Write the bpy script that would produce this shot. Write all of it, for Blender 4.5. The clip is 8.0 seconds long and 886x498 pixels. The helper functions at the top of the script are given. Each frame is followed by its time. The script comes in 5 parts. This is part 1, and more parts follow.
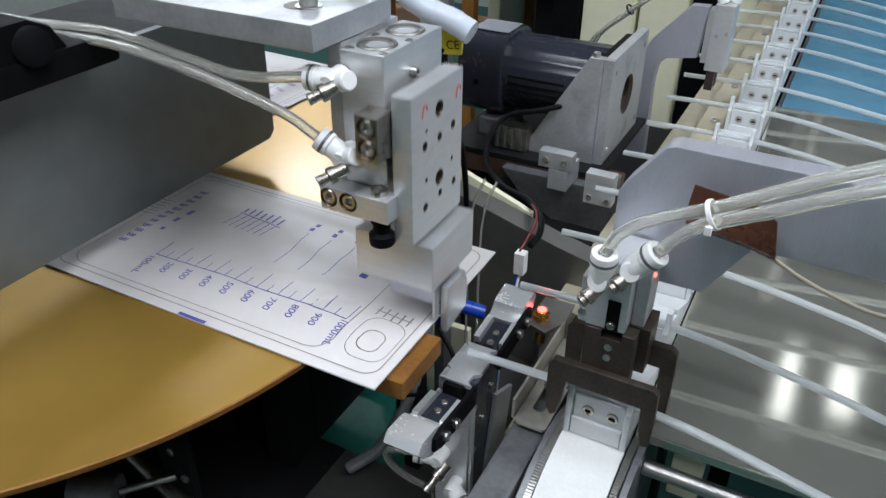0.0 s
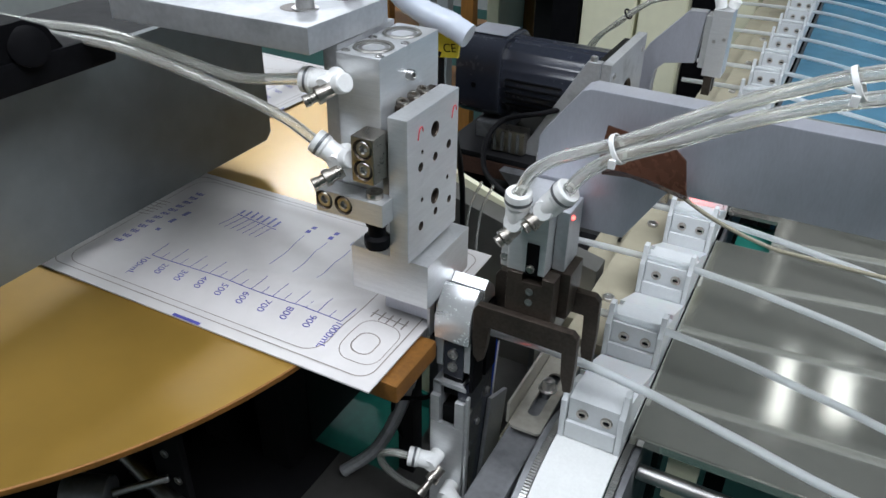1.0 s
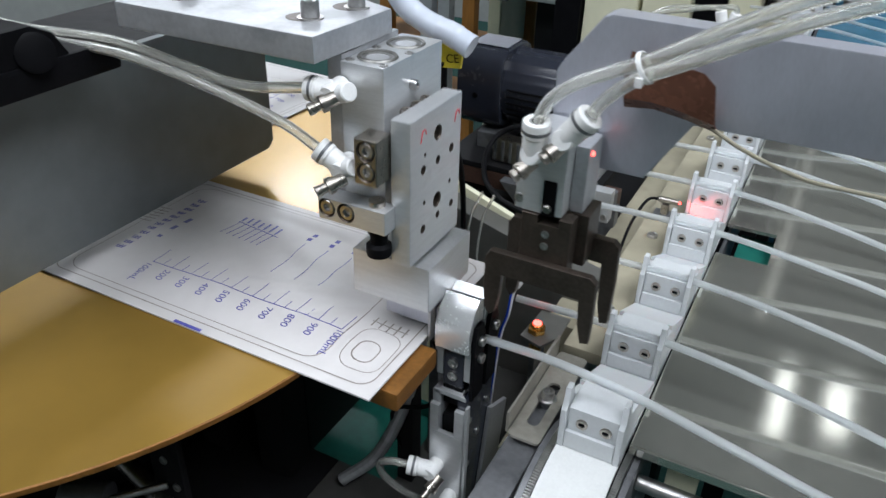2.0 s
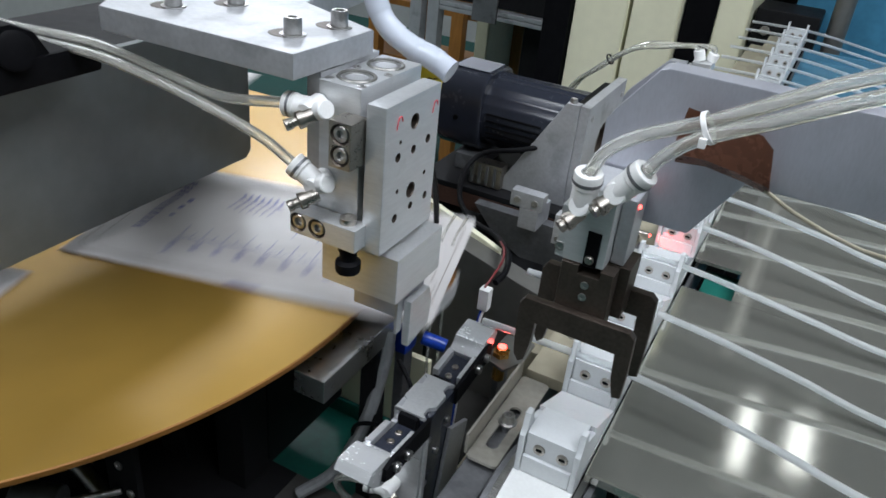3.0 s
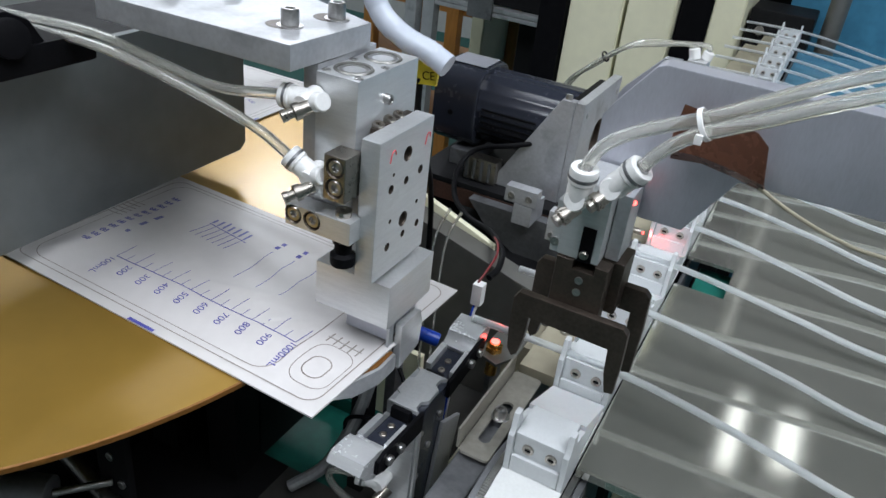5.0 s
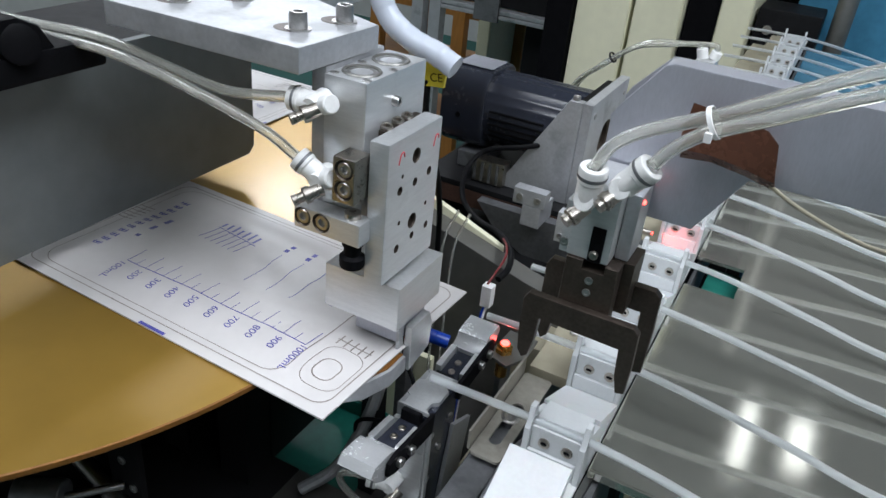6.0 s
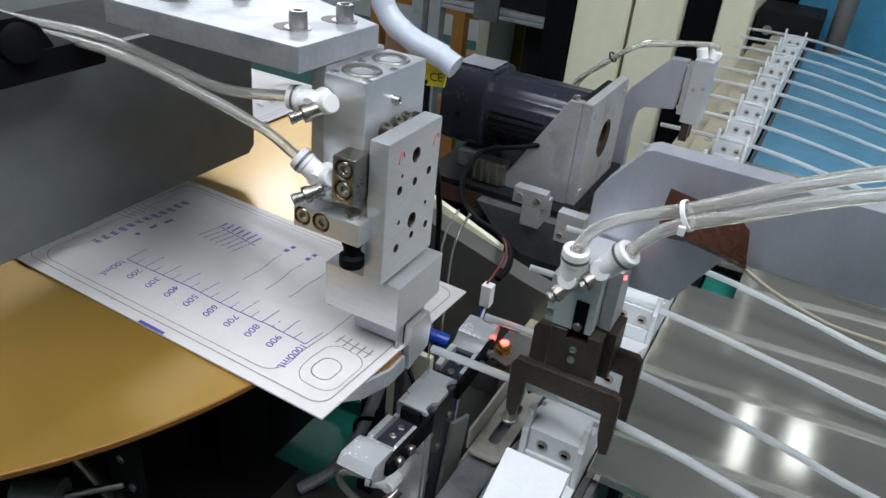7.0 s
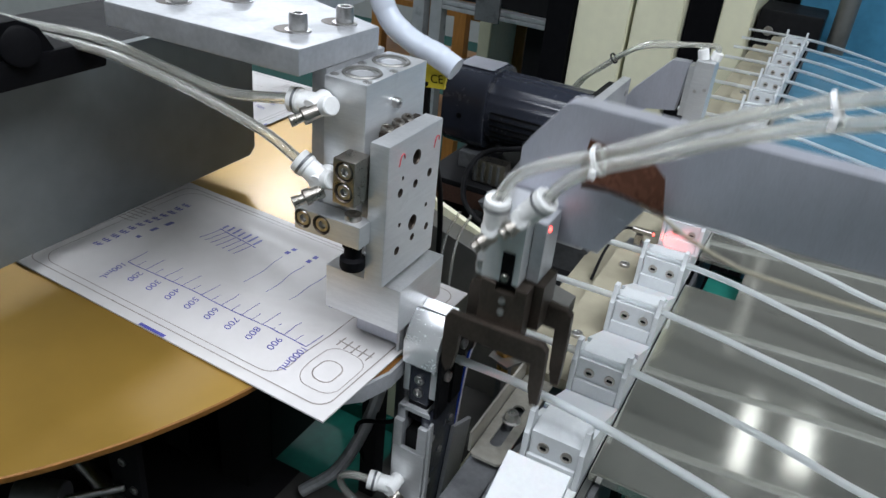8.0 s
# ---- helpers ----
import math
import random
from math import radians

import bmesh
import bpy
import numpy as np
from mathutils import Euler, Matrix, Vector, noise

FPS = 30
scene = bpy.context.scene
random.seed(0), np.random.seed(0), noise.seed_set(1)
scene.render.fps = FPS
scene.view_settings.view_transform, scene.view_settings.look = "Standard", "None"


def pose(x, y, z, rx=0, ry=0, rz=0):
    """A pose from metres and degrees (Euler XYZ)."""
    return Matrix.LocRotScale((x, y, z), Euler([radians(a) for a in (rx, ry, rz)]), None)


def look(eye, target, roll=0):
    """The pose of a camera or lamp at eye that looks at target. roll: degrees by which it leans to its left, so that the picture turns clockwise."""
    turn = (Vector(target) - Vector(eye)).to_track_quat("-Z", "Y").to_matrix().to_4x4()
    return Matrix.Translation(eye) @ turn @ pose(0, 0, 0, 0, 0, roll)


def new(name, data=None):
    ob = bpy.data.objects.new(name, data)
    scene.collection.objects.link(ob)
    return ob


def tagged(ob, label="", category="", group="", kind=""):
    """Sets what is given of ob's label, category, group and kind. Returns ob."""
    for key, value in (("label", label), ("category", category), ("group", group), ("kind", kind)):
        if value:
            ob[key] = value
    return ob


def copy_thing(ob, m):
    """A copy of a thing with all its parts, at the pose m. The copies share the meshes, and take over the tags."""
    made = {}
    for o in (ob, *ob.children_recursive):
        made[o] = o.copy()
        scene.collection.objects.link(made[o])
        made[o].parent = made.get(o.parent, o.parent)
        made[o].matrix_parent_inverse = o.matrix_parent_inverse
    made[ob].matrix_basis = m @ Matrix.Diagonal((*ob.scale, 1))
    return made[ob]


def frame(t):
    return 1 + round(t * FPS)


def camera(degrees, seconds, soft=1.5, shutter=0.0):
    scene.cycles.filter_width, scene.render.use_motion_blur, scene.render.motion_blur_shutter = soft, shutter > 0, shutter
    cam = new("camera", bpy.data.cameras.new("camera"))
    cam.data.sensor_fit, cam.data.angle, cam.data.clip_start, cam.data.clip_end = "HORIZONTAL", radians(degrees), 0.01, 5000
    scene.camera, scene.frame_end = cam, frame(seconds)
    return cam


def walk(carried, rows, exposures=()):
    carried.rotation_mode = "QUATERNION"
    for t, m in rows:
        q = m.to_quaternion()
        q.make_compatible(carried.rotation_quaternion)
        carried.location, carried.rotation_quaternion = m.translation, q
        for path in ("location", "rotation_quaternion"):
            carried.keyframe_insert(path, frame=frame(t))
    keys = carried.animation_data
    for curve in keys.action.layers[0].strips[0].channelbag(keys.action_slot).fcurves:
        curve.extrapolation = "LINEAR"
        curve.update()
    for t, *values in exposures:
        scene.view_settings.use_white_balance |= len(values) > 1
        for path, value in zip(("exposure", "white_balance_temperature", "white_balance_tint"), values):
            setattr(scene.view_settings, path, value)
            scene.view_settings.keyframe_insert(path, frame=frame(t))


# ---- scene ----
cam = camera(60.0, 8.0, shutter=0.45)
PATH = [
    (0, (0.352, -0.076, 0.266), (-0.429, 1.428, -0.796), 0.6),
    (0.5, (0.353, -0.076, 0.266), (-0.428, 1.431, -0.792), 0.8),
    (1, (0.353, -0.075, 0.266), (-0.425, 1.435, -0.79), 1.1),
    (1.5, (0.353, -0.077, 0.266), (-0.424, 1.437, -0.786), 1.2),
    (1.7, (0.352, -0.077, 0.266), (-0.423, 1.441, -0.78), 1.3),
    (2.8, (0.356, -0.079, 0.27), (-0.433, 1.468, -0.722), 4.0),
    (3, (0.357, -0.078, 0.271), (-0.382, 1.493, -0.722), 5.9),
    (3.2, (0.358, -0.079, 0.271), (-0.384, 1.483, -0.734), 6.6),
    (3.5, (0.357, -0.079, 0.27), (-0.365, 1.496, -0.73), 7.5),
    (4, (0.358, -0.08, 0.271), (-0.362, 1.496, -0.728), 7.2),
    (4.5, (0.357, -0.079, 0.27), (-0.36, 1.499, -0.728), 7.0),
    (5.8, (0.356, -0.08, 0.27), (-0.378, 1.489, -0.731), 6.3),
    (6, (0.356, -0.08, 0.269), (-0.383, 1.49, -0.725), 6.1),
    (6.5, (0.356, -0.079, 0.269), (-0.382, 1.49, -0.726), 6.2),
    (7, (0.356, -0.08, 0.269), (-0.382, 1.49, -0.726), 6.2),
    (7.5, (0.356, -0.079, 0.269), (-0.378, 1.492, -0.726), 6.2),
    (8, (0.356, -0.079, 0.269), (-0.387, 1.49, -0.723), 6.0),
]
walk(cam, [(t, look(eye, target, roll)) for t, eye, target, roll in PATH])
scene.view_settings.exposure = 0.0

# ---- light: unseen ceiling lamps, some from reflections, some added as fill ----
FLOOR_Z, CEIL_Z = -0.95, 2.1
world = bpy.data.worlds.new("world")
scene.world = world
world.use_nodes = True
world.node_tree.nodes["Background"].inputs[0].default_value = (0.8, 0.9, 1.0, 1)
world.node_tree.nodes["Background"].inputs[1].default_value = 0.05


def ceiling_lamp(x, y, sx, sy, watts, z=CEIL_Z - 0.12, colour=(0.905, 0.965, 1.06)):
    d = bpy.data.lights.new("lamp_light", "AREA")
    d.shape, d.size, d.size_y, d.energy, d.color = "RECTANGLE", sx, sy, watts, colour
    o = new("lamp_light", d)
    o.matrix_world = pose(x, y, z)
    return o


# first three match reflections on disc and tray; last three are added fill
LAMPS = [(-2.43, 3.42, 0.50, 0.5, 38), (0.525, 3.00, 0.065, 0.52, 0.12), (0.76, 3.07, 0.095, 0.38, 0.13), (-0.5, -0.9, 1.0, 1.3, 34), (1.3, 0.0, 1.3, 1.6, 54), (-2.2, 1.55, 1.2, 2.5, 26)]
for lx, ly, lsx, lsy, lw in LAMPS:
    ceiling_lamp(lx, ly, lsx, lsy, lw)


# ---- materials ----
def material(name, colour, rough=0.5, metal=0.0, vary=0.12, grain=40.0, bump=0.0, stretch=(1, 1, 1), rough_vary=0.1,
             trans=0.0, ior=1.45, emit=None, strength=0.0, spots=None, coat=0.0, sub=0.0, alpha=1.0, fine=8.0, spec=0.5, coat_rough=0.03):
    m = bpy.data.materials.new(name)
    m.use_nodes = True
    t = m.node_tree
    b = t.nodes["Principled BSDF"]
    link = t.links.new
    co = t.nodes.new("ShaderNodeTexCoord")
    mp = t.nodes.new("ShaderNodeMapping")
    mp.inputs["Scale"].default_value = stretch
    link(co.outputs["Object"], mp.inputs[0])
    n1 = t.nodes.new("ShaderNodeTexNoise")
    n1.inputs["Scale"].default_value, n1.inputs["Detail"].default_value = grain, 5
    n2 = t.nodes.new("ShaderNodeTexNoise")
    n2.inputs["Scale"].default_value, n2.inputs["Detail"].default_value = grain * fine, 3
    link(mp.outputs[0], n1.inputs["Vector"])
    link(mp.outputs[0], n2.inputs["Vector"])
    mix = t.nodes.new("ShaderNodeMath")
    mix.operation = "MULTIPLY_ADD"
    mix.inputs[1].default_value = 0.45
    link(n2.outputs["Fac"], mix.inputs[0])
    half = t.nodes.new("ShaderNodeMath")
    half.operation = "MULTIPLY"
    half.inputs[1].default_value = 0.55
    link(n1.outputs["Fac"], half.inputs[0])
    link(half.outputs[0], mix.inputs[2])
    ramp = t.nodes.new("ShaderNodeValToRGB")
    ramp.color_ramp.interpolation = "EASE"
    ramp.color_ramp.elements[0].position, ramp.color_ramp.elements[1].position = 0.22, 0.78
    lo = [c * (1 - vary) for c in colour]
    hi = [min(1, c * (1 + vary)) for c in colour]
    ramp.color_ramp.elements[0].color, ramp.color_ramp.elements[1].color = (*lo, 1), (*hi, 1)
    link(mix.outputs[0], ramp.inputs[0])
    out = ramp.outputs[0]
    if spots:
        sc, lim, amount = spots
        ns = t.nodes.new("ShaderNodeTexNoise")
        ns.inputs["Scale"].default_value, ns.inputs["Detail"].default_value = sc, 6
        link(co.outputs["Object"], ns.inputs["Vector"])
        rs = t.nodes.new("ShaderNodeMapRange")
        rs.inputs[1].default_value, rs.inputs[2].default_value, rs.inputs[3].default_value, rs.inputs[4].default_value = lim, lim + 0.12, 0, amount
        link(ns.outputs["Fac"], rs.inputs[0])
        mx = t.nodes.new("ShaderNodeMix")
        mx.data_type = "RGBA"
        link(rs.outputs[0], mx.inputs[0])
        link(out, mx.inputs[6])
        mx.inputs[7].default_value = (*[c * 0.35 for c in colour], 1)
        out = mx.outputs[2]
    link(out, b.inputs["Base Color"])
    rr = t.nodes.new("ShaderNodeMapRange")
    rr.inputs[1].default_value, rr.inputs[2].default_value = 0.15, 0.85
    rr.inputs[3].default_value, rr.inputs[4].default_value = max(0.02, rough - rough_vary), min(1, rough + rough_vary)
    link(mix.outputs[0], rr.inputs[0])
    link(rr.outputs[0], b.inputs["Roughness"])
    b.inputs["Metallic"].default_value = metal
    b.inputs["Transmission Weight"].default_value = trans
    b.inputs["IOR"].default_value = ior
    b.inputs["Specular IOR Level"].default_value = spec
    b.inputs["Coat Weight"].default_value = coat
    b.inputs["Coat Roughness"].default_value = coat_rough
    b.inputs["Alpha"].default_value = alpha
    if sub:
        b.inputs["Subsurface Weight"].default_value = sub
        b.inputs["Subsurface Scale"].default_value = 0.01
    if emit:
        b.inputs["Emission Color"].default_value = (*emit, 1)
        b.inputs["Emission Strength"].default_value = strength
    if bump:
        bp = t.nodes.new("ShaderNodeBump")
        bp.inputs["Strength"].default_value, bp.inputs["Distance"].default_value = bump, 0.0008
        link(mix.outputs[0], bp.inputs["Height"])
        link(bp.outputs[0], b.inputs["Normal"])
    return m


ALU = material("aluminium_milled", (0.68, 0.69, 0.70), 0.36, 0.68, 0.09, 60, 0.10, (1, 1, 8), spots=(35, 0.60, 0.3))
ALU_DULL = material("aluminium_dull", (0.50, 0.51, 0.53), 0.44, 0.62, 0.14, 45, 0.15, spots=(28, 0.56, 0.45))
ALU_PALE = material("aluminium_anodised", (0.50, 0.51, 0.57), 0.40, 0.6, 0.08, 30, 0.04, (4, 1, 1), spots=(18, 0.66, 0.15))
STEEL = material("stainless_steel", (0.46, 0.46, 0.45), 0.30, 1.0, 0.08, 30, 0.03, spots=(14, 0.62, 0.2))
TRAY = material("polished_tray_steel", (0.62, 0.615, 0.55), 0.09, 0.85, 0.10, 5, 0.0, rough_vary=0.02, spots=(5, 0.64, 0.10), fine=20)
DECK = material("dark_deck_steel", (0.065, 0.063, 0.060), 0.5, 0.2, 0.2, 12, 0.0, spots=(20, 0.6, 0.3))
GUIDE = material("stained_guide_steel", (0.40, 0.38, 0.33), 0.38, 0.55, 0.16, 30, 0.05, spots=(26, 0.56, 0.5))
TAN = material("dirty_cream_strip", (0.33, 0.30, 0.22), 0.55, 0.0, 0.14, 9, 0.0, spots=(14, 0.55, 0.45))
STEEL_DULL = material("dull_stainless", (0.24, 0.235, 0.22), 0.46, 0.8, 0.12, 12, 0.05, spots=(14, 0.6, 0.25))
STEEL_GREY = material("steel_painted_grey", (0.150, 0.168, 0.172), 0.36, 0.35, 0.16, 7, 0.0, spots=(9, 0.60, 0.25))
CAST = material("cast_grey", (0.20, 0.205, 0.215), 0.5, 0.7, 0.2, 35, 0.3, spots=(45, 0.58, 0.5))
DARK_STEEL = material("burnished_steel", (0.085, 0.068, 0.056), 0.40, 0.75, 0.28, 70, 0.25, spots=(60, 0.6, 0.5))
RUST = material("brown_oxide_steel", (0.10, 0.055, 0.042), 0.5, 0.4, 0.3, 60, 0.25)
GOLD = material("golden_anodised_disc", (0.385, 0.230, 0.046), 0.40, 0.62, 0.12, 3.5, 0.0, rough_vary=0.05, fine=9, coat=0.22, coat_rough=0.16)
# darker, more orange gold than the disc, for rim and bag rests
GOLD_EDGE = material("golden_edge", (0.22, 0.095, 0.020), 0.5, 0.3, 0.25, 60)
ALU_BRIGHT = material("aluminium_bright_cut", (0.78, 0.79, 0.80), 0.24, 0.62, 0.08, 70, 0.06, (1, 6, 1), spots=(50, 0.64, 0.25))
CHROME = material("bright_screw_steel", (0.52, 0.51, 0.50), 0.32, 1.0, 0.18, 120, 0.1)
NICKEL = material("nickel_plate", (0.42, 0.39, 0.35), 0.30, 1.0, 0.2, 150, 0.1)
BRASS = material("brass", (0.60, 0.34, 0.10), 0.28, 1.0, 0.2, 120)
BLACK = material("black_plastic", (0.005, 0.005, 0.006), 0.5, 0.0, 0.3, 60, 0.0, spec=0.06)
BLACK_PAINT = material("black_motor_enamel", (0.022, 0.025, 0.036), 0.24, 0.0, 0.12, 30, 0.0, spec=0.6)
RUBBER = material("black_cable_rubber", (0.005, 0.005, 0.006), 0.5, 0.0, 0.3, 90, spec=0.12)
DARK = material("dark_machine_frame", (0.010, 0.010, 0.011), 0.55, 0.0, 0.3, 14, 0.0, spec=0.15)
WHITE = material("white_plastic", (0.60, 0.61, 0.62), 0.42, 0.0, 0.05, 60, 0.06, sub=0.1, spots=(40, 0.66, 0.12))
BELT = material("white_belt", (0.62, 0.63, 0.62), 0.55, 0.0, 0.06, 70, 0.2, spots=(26, 0.62, 0.18))
BLOCK = material("translucent_white_block", (0.58, 0.60, 0.61), 0.38, 0.0, 0.05, 60, 0.04, spots=(50, 0.64, 0.2))
FIT = material("white_fitting_plastic", (0.80, 0.80, 0.79), 0.35, 0.0, 0.06, 90, 0.05, spots=(60, 0.64, 0.2))
TUBE = material("clear_air_tube", (0.95, 0.95, 0.91), 0.07, 0.0, 0.03, 60, 0.0, trans=0.86, ior=1.30, rough_vary=0.03)
HOSE = material("milky_tube", (0.84, 0.87, 0.88), 0.33, 0.0, 0.03, 30, 0.0, trans=0.72, ior=1.25, rough_vary=0.06)
WRAP = material("spiral_wrap", (0.66, 0.71, 0.80), 0.24, 0.0, 0.03, 6, 0.0, trans=0.25)
FILM = material("milky_bag_film", (0.68, 0.655, 0.645), 0.38, 0.0, 0.04, 12, 0.0, rough_vary=0.05, alpha=0.86)
SEAM = material("welded_seam", (0.27, 0.24, 0.22), 0.3, 0.0, 0.2, 60)
INK = material("blue_ink", (0.075, 0.075, 0.33), 0.45, 0.0, 0.2, 200)
INK_PALE = material("thin_blue_ink", (0.15, 0.16, 0.38), 0.45, 0.0, 0.2, 200)
COPPER = material("brown_shield", (0.115, 0.047, 0.028), 0.26, 0.35, 0.2, 30, 0.0)
CREAM = material("cream_paint", (0.76, 0.74, 0.55), 0.5, 0.0, 0.05, 6, 0.0, spots=(5, 0.66, 0.15))
BLUE = material("blue_paint", (0.055, 0.22, 0.36), 0.4, 0.0, 0.2, 6, spots=(8, 0.58, 0.4))
BLUE_PALE = material("pale_blue_sheet", (0.085, 0.22, 0.32), 0.22, 0.0, 0.15, 5, 0.0, spots=(9, 0.60, 0.3))
TEAL = material("green_tray", (0.010, 0.11, 0.085), 0.4, 0.0, 0.2, 16)
ORANGE = material("varnished_wood", (0.34, 0.15, 0.035), 0.45, 0.0, 0.25, 14, 0.1, (1, 1, 0.15))
YELLOW = material("yellow_label", (0.62, 0.50, 0.03), 0.45, 0.0, 0.08, 60)
BLUE_BRIGHT = material("blue_plastic", (0.01, 0.055, 0.42), 0.3, 0.0, 0.15, 80)
RED_WIRE = material("red_wire", (0.15, 0.012, 0.014), 0.45)
RED_INK = material("red_marker", (0.65, 0.10, 0.12), 0.5)
RED_GLOW = material("red_led", (0.8, 0.05, 0.03), 0.3, emit=(1.0, 0.06, 0.05), strength=9.0)
CLEAR = material("clear_acrylic", (0.90, 0.91, 0.90), 0.12, 0.0, 0.04, 60, trans=0.6, ior=1.45)
FLOOR = material("green_painted_floor", (0.006, 0.050, 0.042), 0.75, 0.0, 0.2, 4, 0.0, spots=(3, 0.6, 0.3))
WALL = material("workshop_wall", (0.34, 0.35, 0.34), 0.8, 0.0, 0.08, 3, 0.0, spots=(2, 0.62, 0.2))
LAMP_WHITE = material("lamp_diffuser", (0.9, 0.9, 0.9), 0.5, emit=(0.95, 0.98, 1.0), strength=1.6)

# ---- mesh helpers ----
ORIGIN = {}


def thing(name, base, label, category, group="", kind=""):
    o = new(name)
    o.location = base
    o.empty_display_size = 0.02
    ORIGIN[o] = Vector(base)
    return tagged(o, label, category, group, kind)


def part(name, bm, mat, parent=None, label="", pivot=None, smooth=True):
    """One mesh object from world-space geometry; under its thing it keeps its place."""
    org = Vector(pivot) if pivot else (ORIGIN[parent] if parent else Vector((0, 0, 0)))
    bmesh.ops.translate(bm, verts=bm.verts, vec=-org)
    bmesh.ops.recalc_face_normals(bm, faces=bm.faces)
    me = bpy.data.meshes.new(name)
    bm.to_mesh(me)
    bm.free()
    for mm in (mat if isinstance(mat, (list, tuple)) else [mat]):
        me.materials.append(mm)
    if smooth:
        me.polygons.foreach_set("use_smooth", [True] * len(me.polygons))
        me.set_sharp_from_angle(angle=radians(34))
    o = new(name, me)
    if smooth:
        wn = o.modifiers.new("flat_faces", "WEIGHTED_NORMAL")
        wn.keep_sharp, wn.weight = True, 80
    ORIGIN[o] = org
    if parent:
        o.parent = parent
        o.location = org - ORIGIN[parent]
    else:
        o.location = org
    if label:
        o["label"] = label
    return o


def bx(x0, x1, y0, y1, z0, z1, bev=0.0008, bm=None, seg=2):
    bm = bm or bmesh.new()
    v = [bm.verts.new((x, y, z)) for x in (x0, x1) for y in (y0, y1) for z in (z0, z1)]
    fs = [bm.faces.new([v[i] for i in q]) for q in ((0, 1, 3, 2), (4, 6, 7, 5), (0, 4, 5, 1), (2, 3, 7, 6), (0, 2, 6, 4), (1, 5, 7, 3))]
    if bev:
        es = list({e for f in fs for e in f.edges})
        bmesh.ops.bevel(bm, geom=es, offset=bev, segments=seg, affect="EDGES", profile=0.6)
    return bm


def prism(pts, axis, a, b, bev=0.0008, bm=None):
    """Extrude a polygon given in the plane across the axis ('x': y,z; 'y': x,z; 'z': x,y)."""
    bm = bm or bmesh.new()

    def at(p, s):
        return {"x": (s, p[0], p[1]), "y": (p[0], s, p[1]), "z": (p[0], p[1], s)}[axis]
    lo = [bm.verts.new(at(p, a)) for p in pts]
    hi = [bm.verts.new(at(p, b)) for p in pts]
    n = len(pts)
    fs = [bm.faces.new(lo), bm.faces.new(hi[::-1])]
    fs += [bm.faces.new((lo[i], hi[i], hi[(i + 1) % n], lo[(i + 1) % n])) for i in range(n)]
    if bev:
        bmesh.ops.recalc_face_normals(bm, faces=fs)
        bmesh.ops.bevel(bm, geom=list({e for f in fs[:2] for e in f.edges}), offset=bev, segments=2, affect="EDGES", profile=0.6)
    return bm


def basis(d):
    d = Vector(d).normalized()
    u = d.orthogonal().normalized()
    return d, u, d.cross(u)


def lathe(profile, pos, d, n=20, bm=None):
    """Turn (radius, height) pairs about the axis d through pos."""
    bm = bm or bmesh.new()
    d, u, w = basis(d)
    pos = Vector(pos)
    rings = []
    for r, h in profile:
        if r <= 1e-7:
            rings.append([bm.verts.new(pos + d * h)])
        else:
            rings.append([bm.verts.new(pos + d * h + (u * math.cos(a) + w * math.sin(a)) * r) for a in (2 * math.pi * i / n for i in range(n))])
    for p, q in zip(rings, rings[1:]):
        for i in range(n):
            j = (i + 1) % n
            if len(p) == 1 and len(q) == 1:
                continue
            if len(p) == 1:
                bm.faces.new((p[0], q[i], q[j]))
            elif len(q) == 1:
                bm.faces.new((p[i], p[j], q[0]))
            else:
                bm.faces.new((p[i], p[j], q[j], q[i]))
    return bm


def rod(p0, p1, r, n=20, bm=None, bev=0.0006):
    d = Vector(p1) - Vector(p0)
    h = d.length
    return lathe([(0, 0), (r - bev, 0), (r, bev), (r, h - bev), (r - bev, h), (0, h)], p0, d, n, bm)


def spline(pts, steps=8):
    p = [Vector(q) for q in pts]
    p = [2 * p[0] - p[1]] + p + [2 * p[-1] - p[-2]]
    out = []
    for i in range(1, len(p) - 2):
        for k in range(steps):
            t = k / steps
            out.append(0.5 * (2 * p[i] + (p[i + 1] - p[i - 1]) * t + (2 * p[i - 1] - 5 * p[i] + 4 * p[i + 1] - p[i + 2]) * t * t + (3 * p[i] - p[i - 1] - 3 * p[i + 1] + p[i + 2]) * t ** 3))
    return out + [p[-2]]


def sweep(pts, r, n=10, bm=None, steps=8, bore=0.0, wave=None):
    bm = bm or bmesh.new()
    path = spline(pts, steps)
    radii = [(r, 1)] + ([(bore, -1)] if bore else [])
    ends = []
    for rad, way in radii:
        d0, u, w = basis(path[1] - path[0])
        rings = []
        for i, c in enumerate(path):
            d = (path[min(i + 1, len(path) - 1)] - path[max(i - 1, 0)]).normalized()
            u = (u - d * u.dot(d)).normalized()
            w = d.cross(u)
            rr = rad * (wave(i) if wave else 1)
            rings.append([bm.verts.new(c + (u * math.cos(a) + w * math.sin(a)) * rr) for a in (2 * math.pi * k / n for k in range(n))])
        for p, q in zip(rings, rings[1:]):
            for k in range(n):
                f = (p[k], p[(k + 1) % n], q[(k + 1) % n], q[k])
                bm.faces.new(f if way > 0 else f[::-1])
        ends.append((rings[0], rings[-1]))
    if bore:
        for e in (0, 1):
            a, b = ends[0][e], ends[1][e]
            for k in range(n):
                bm.faces.new((a[k], b[k], b[(k + 1) % n], a[(k + 1) % n]))
    else:
        bm.faces.new(ends[0][0][::-1])
        bm.faces.new(ends[0][1])
    return bm


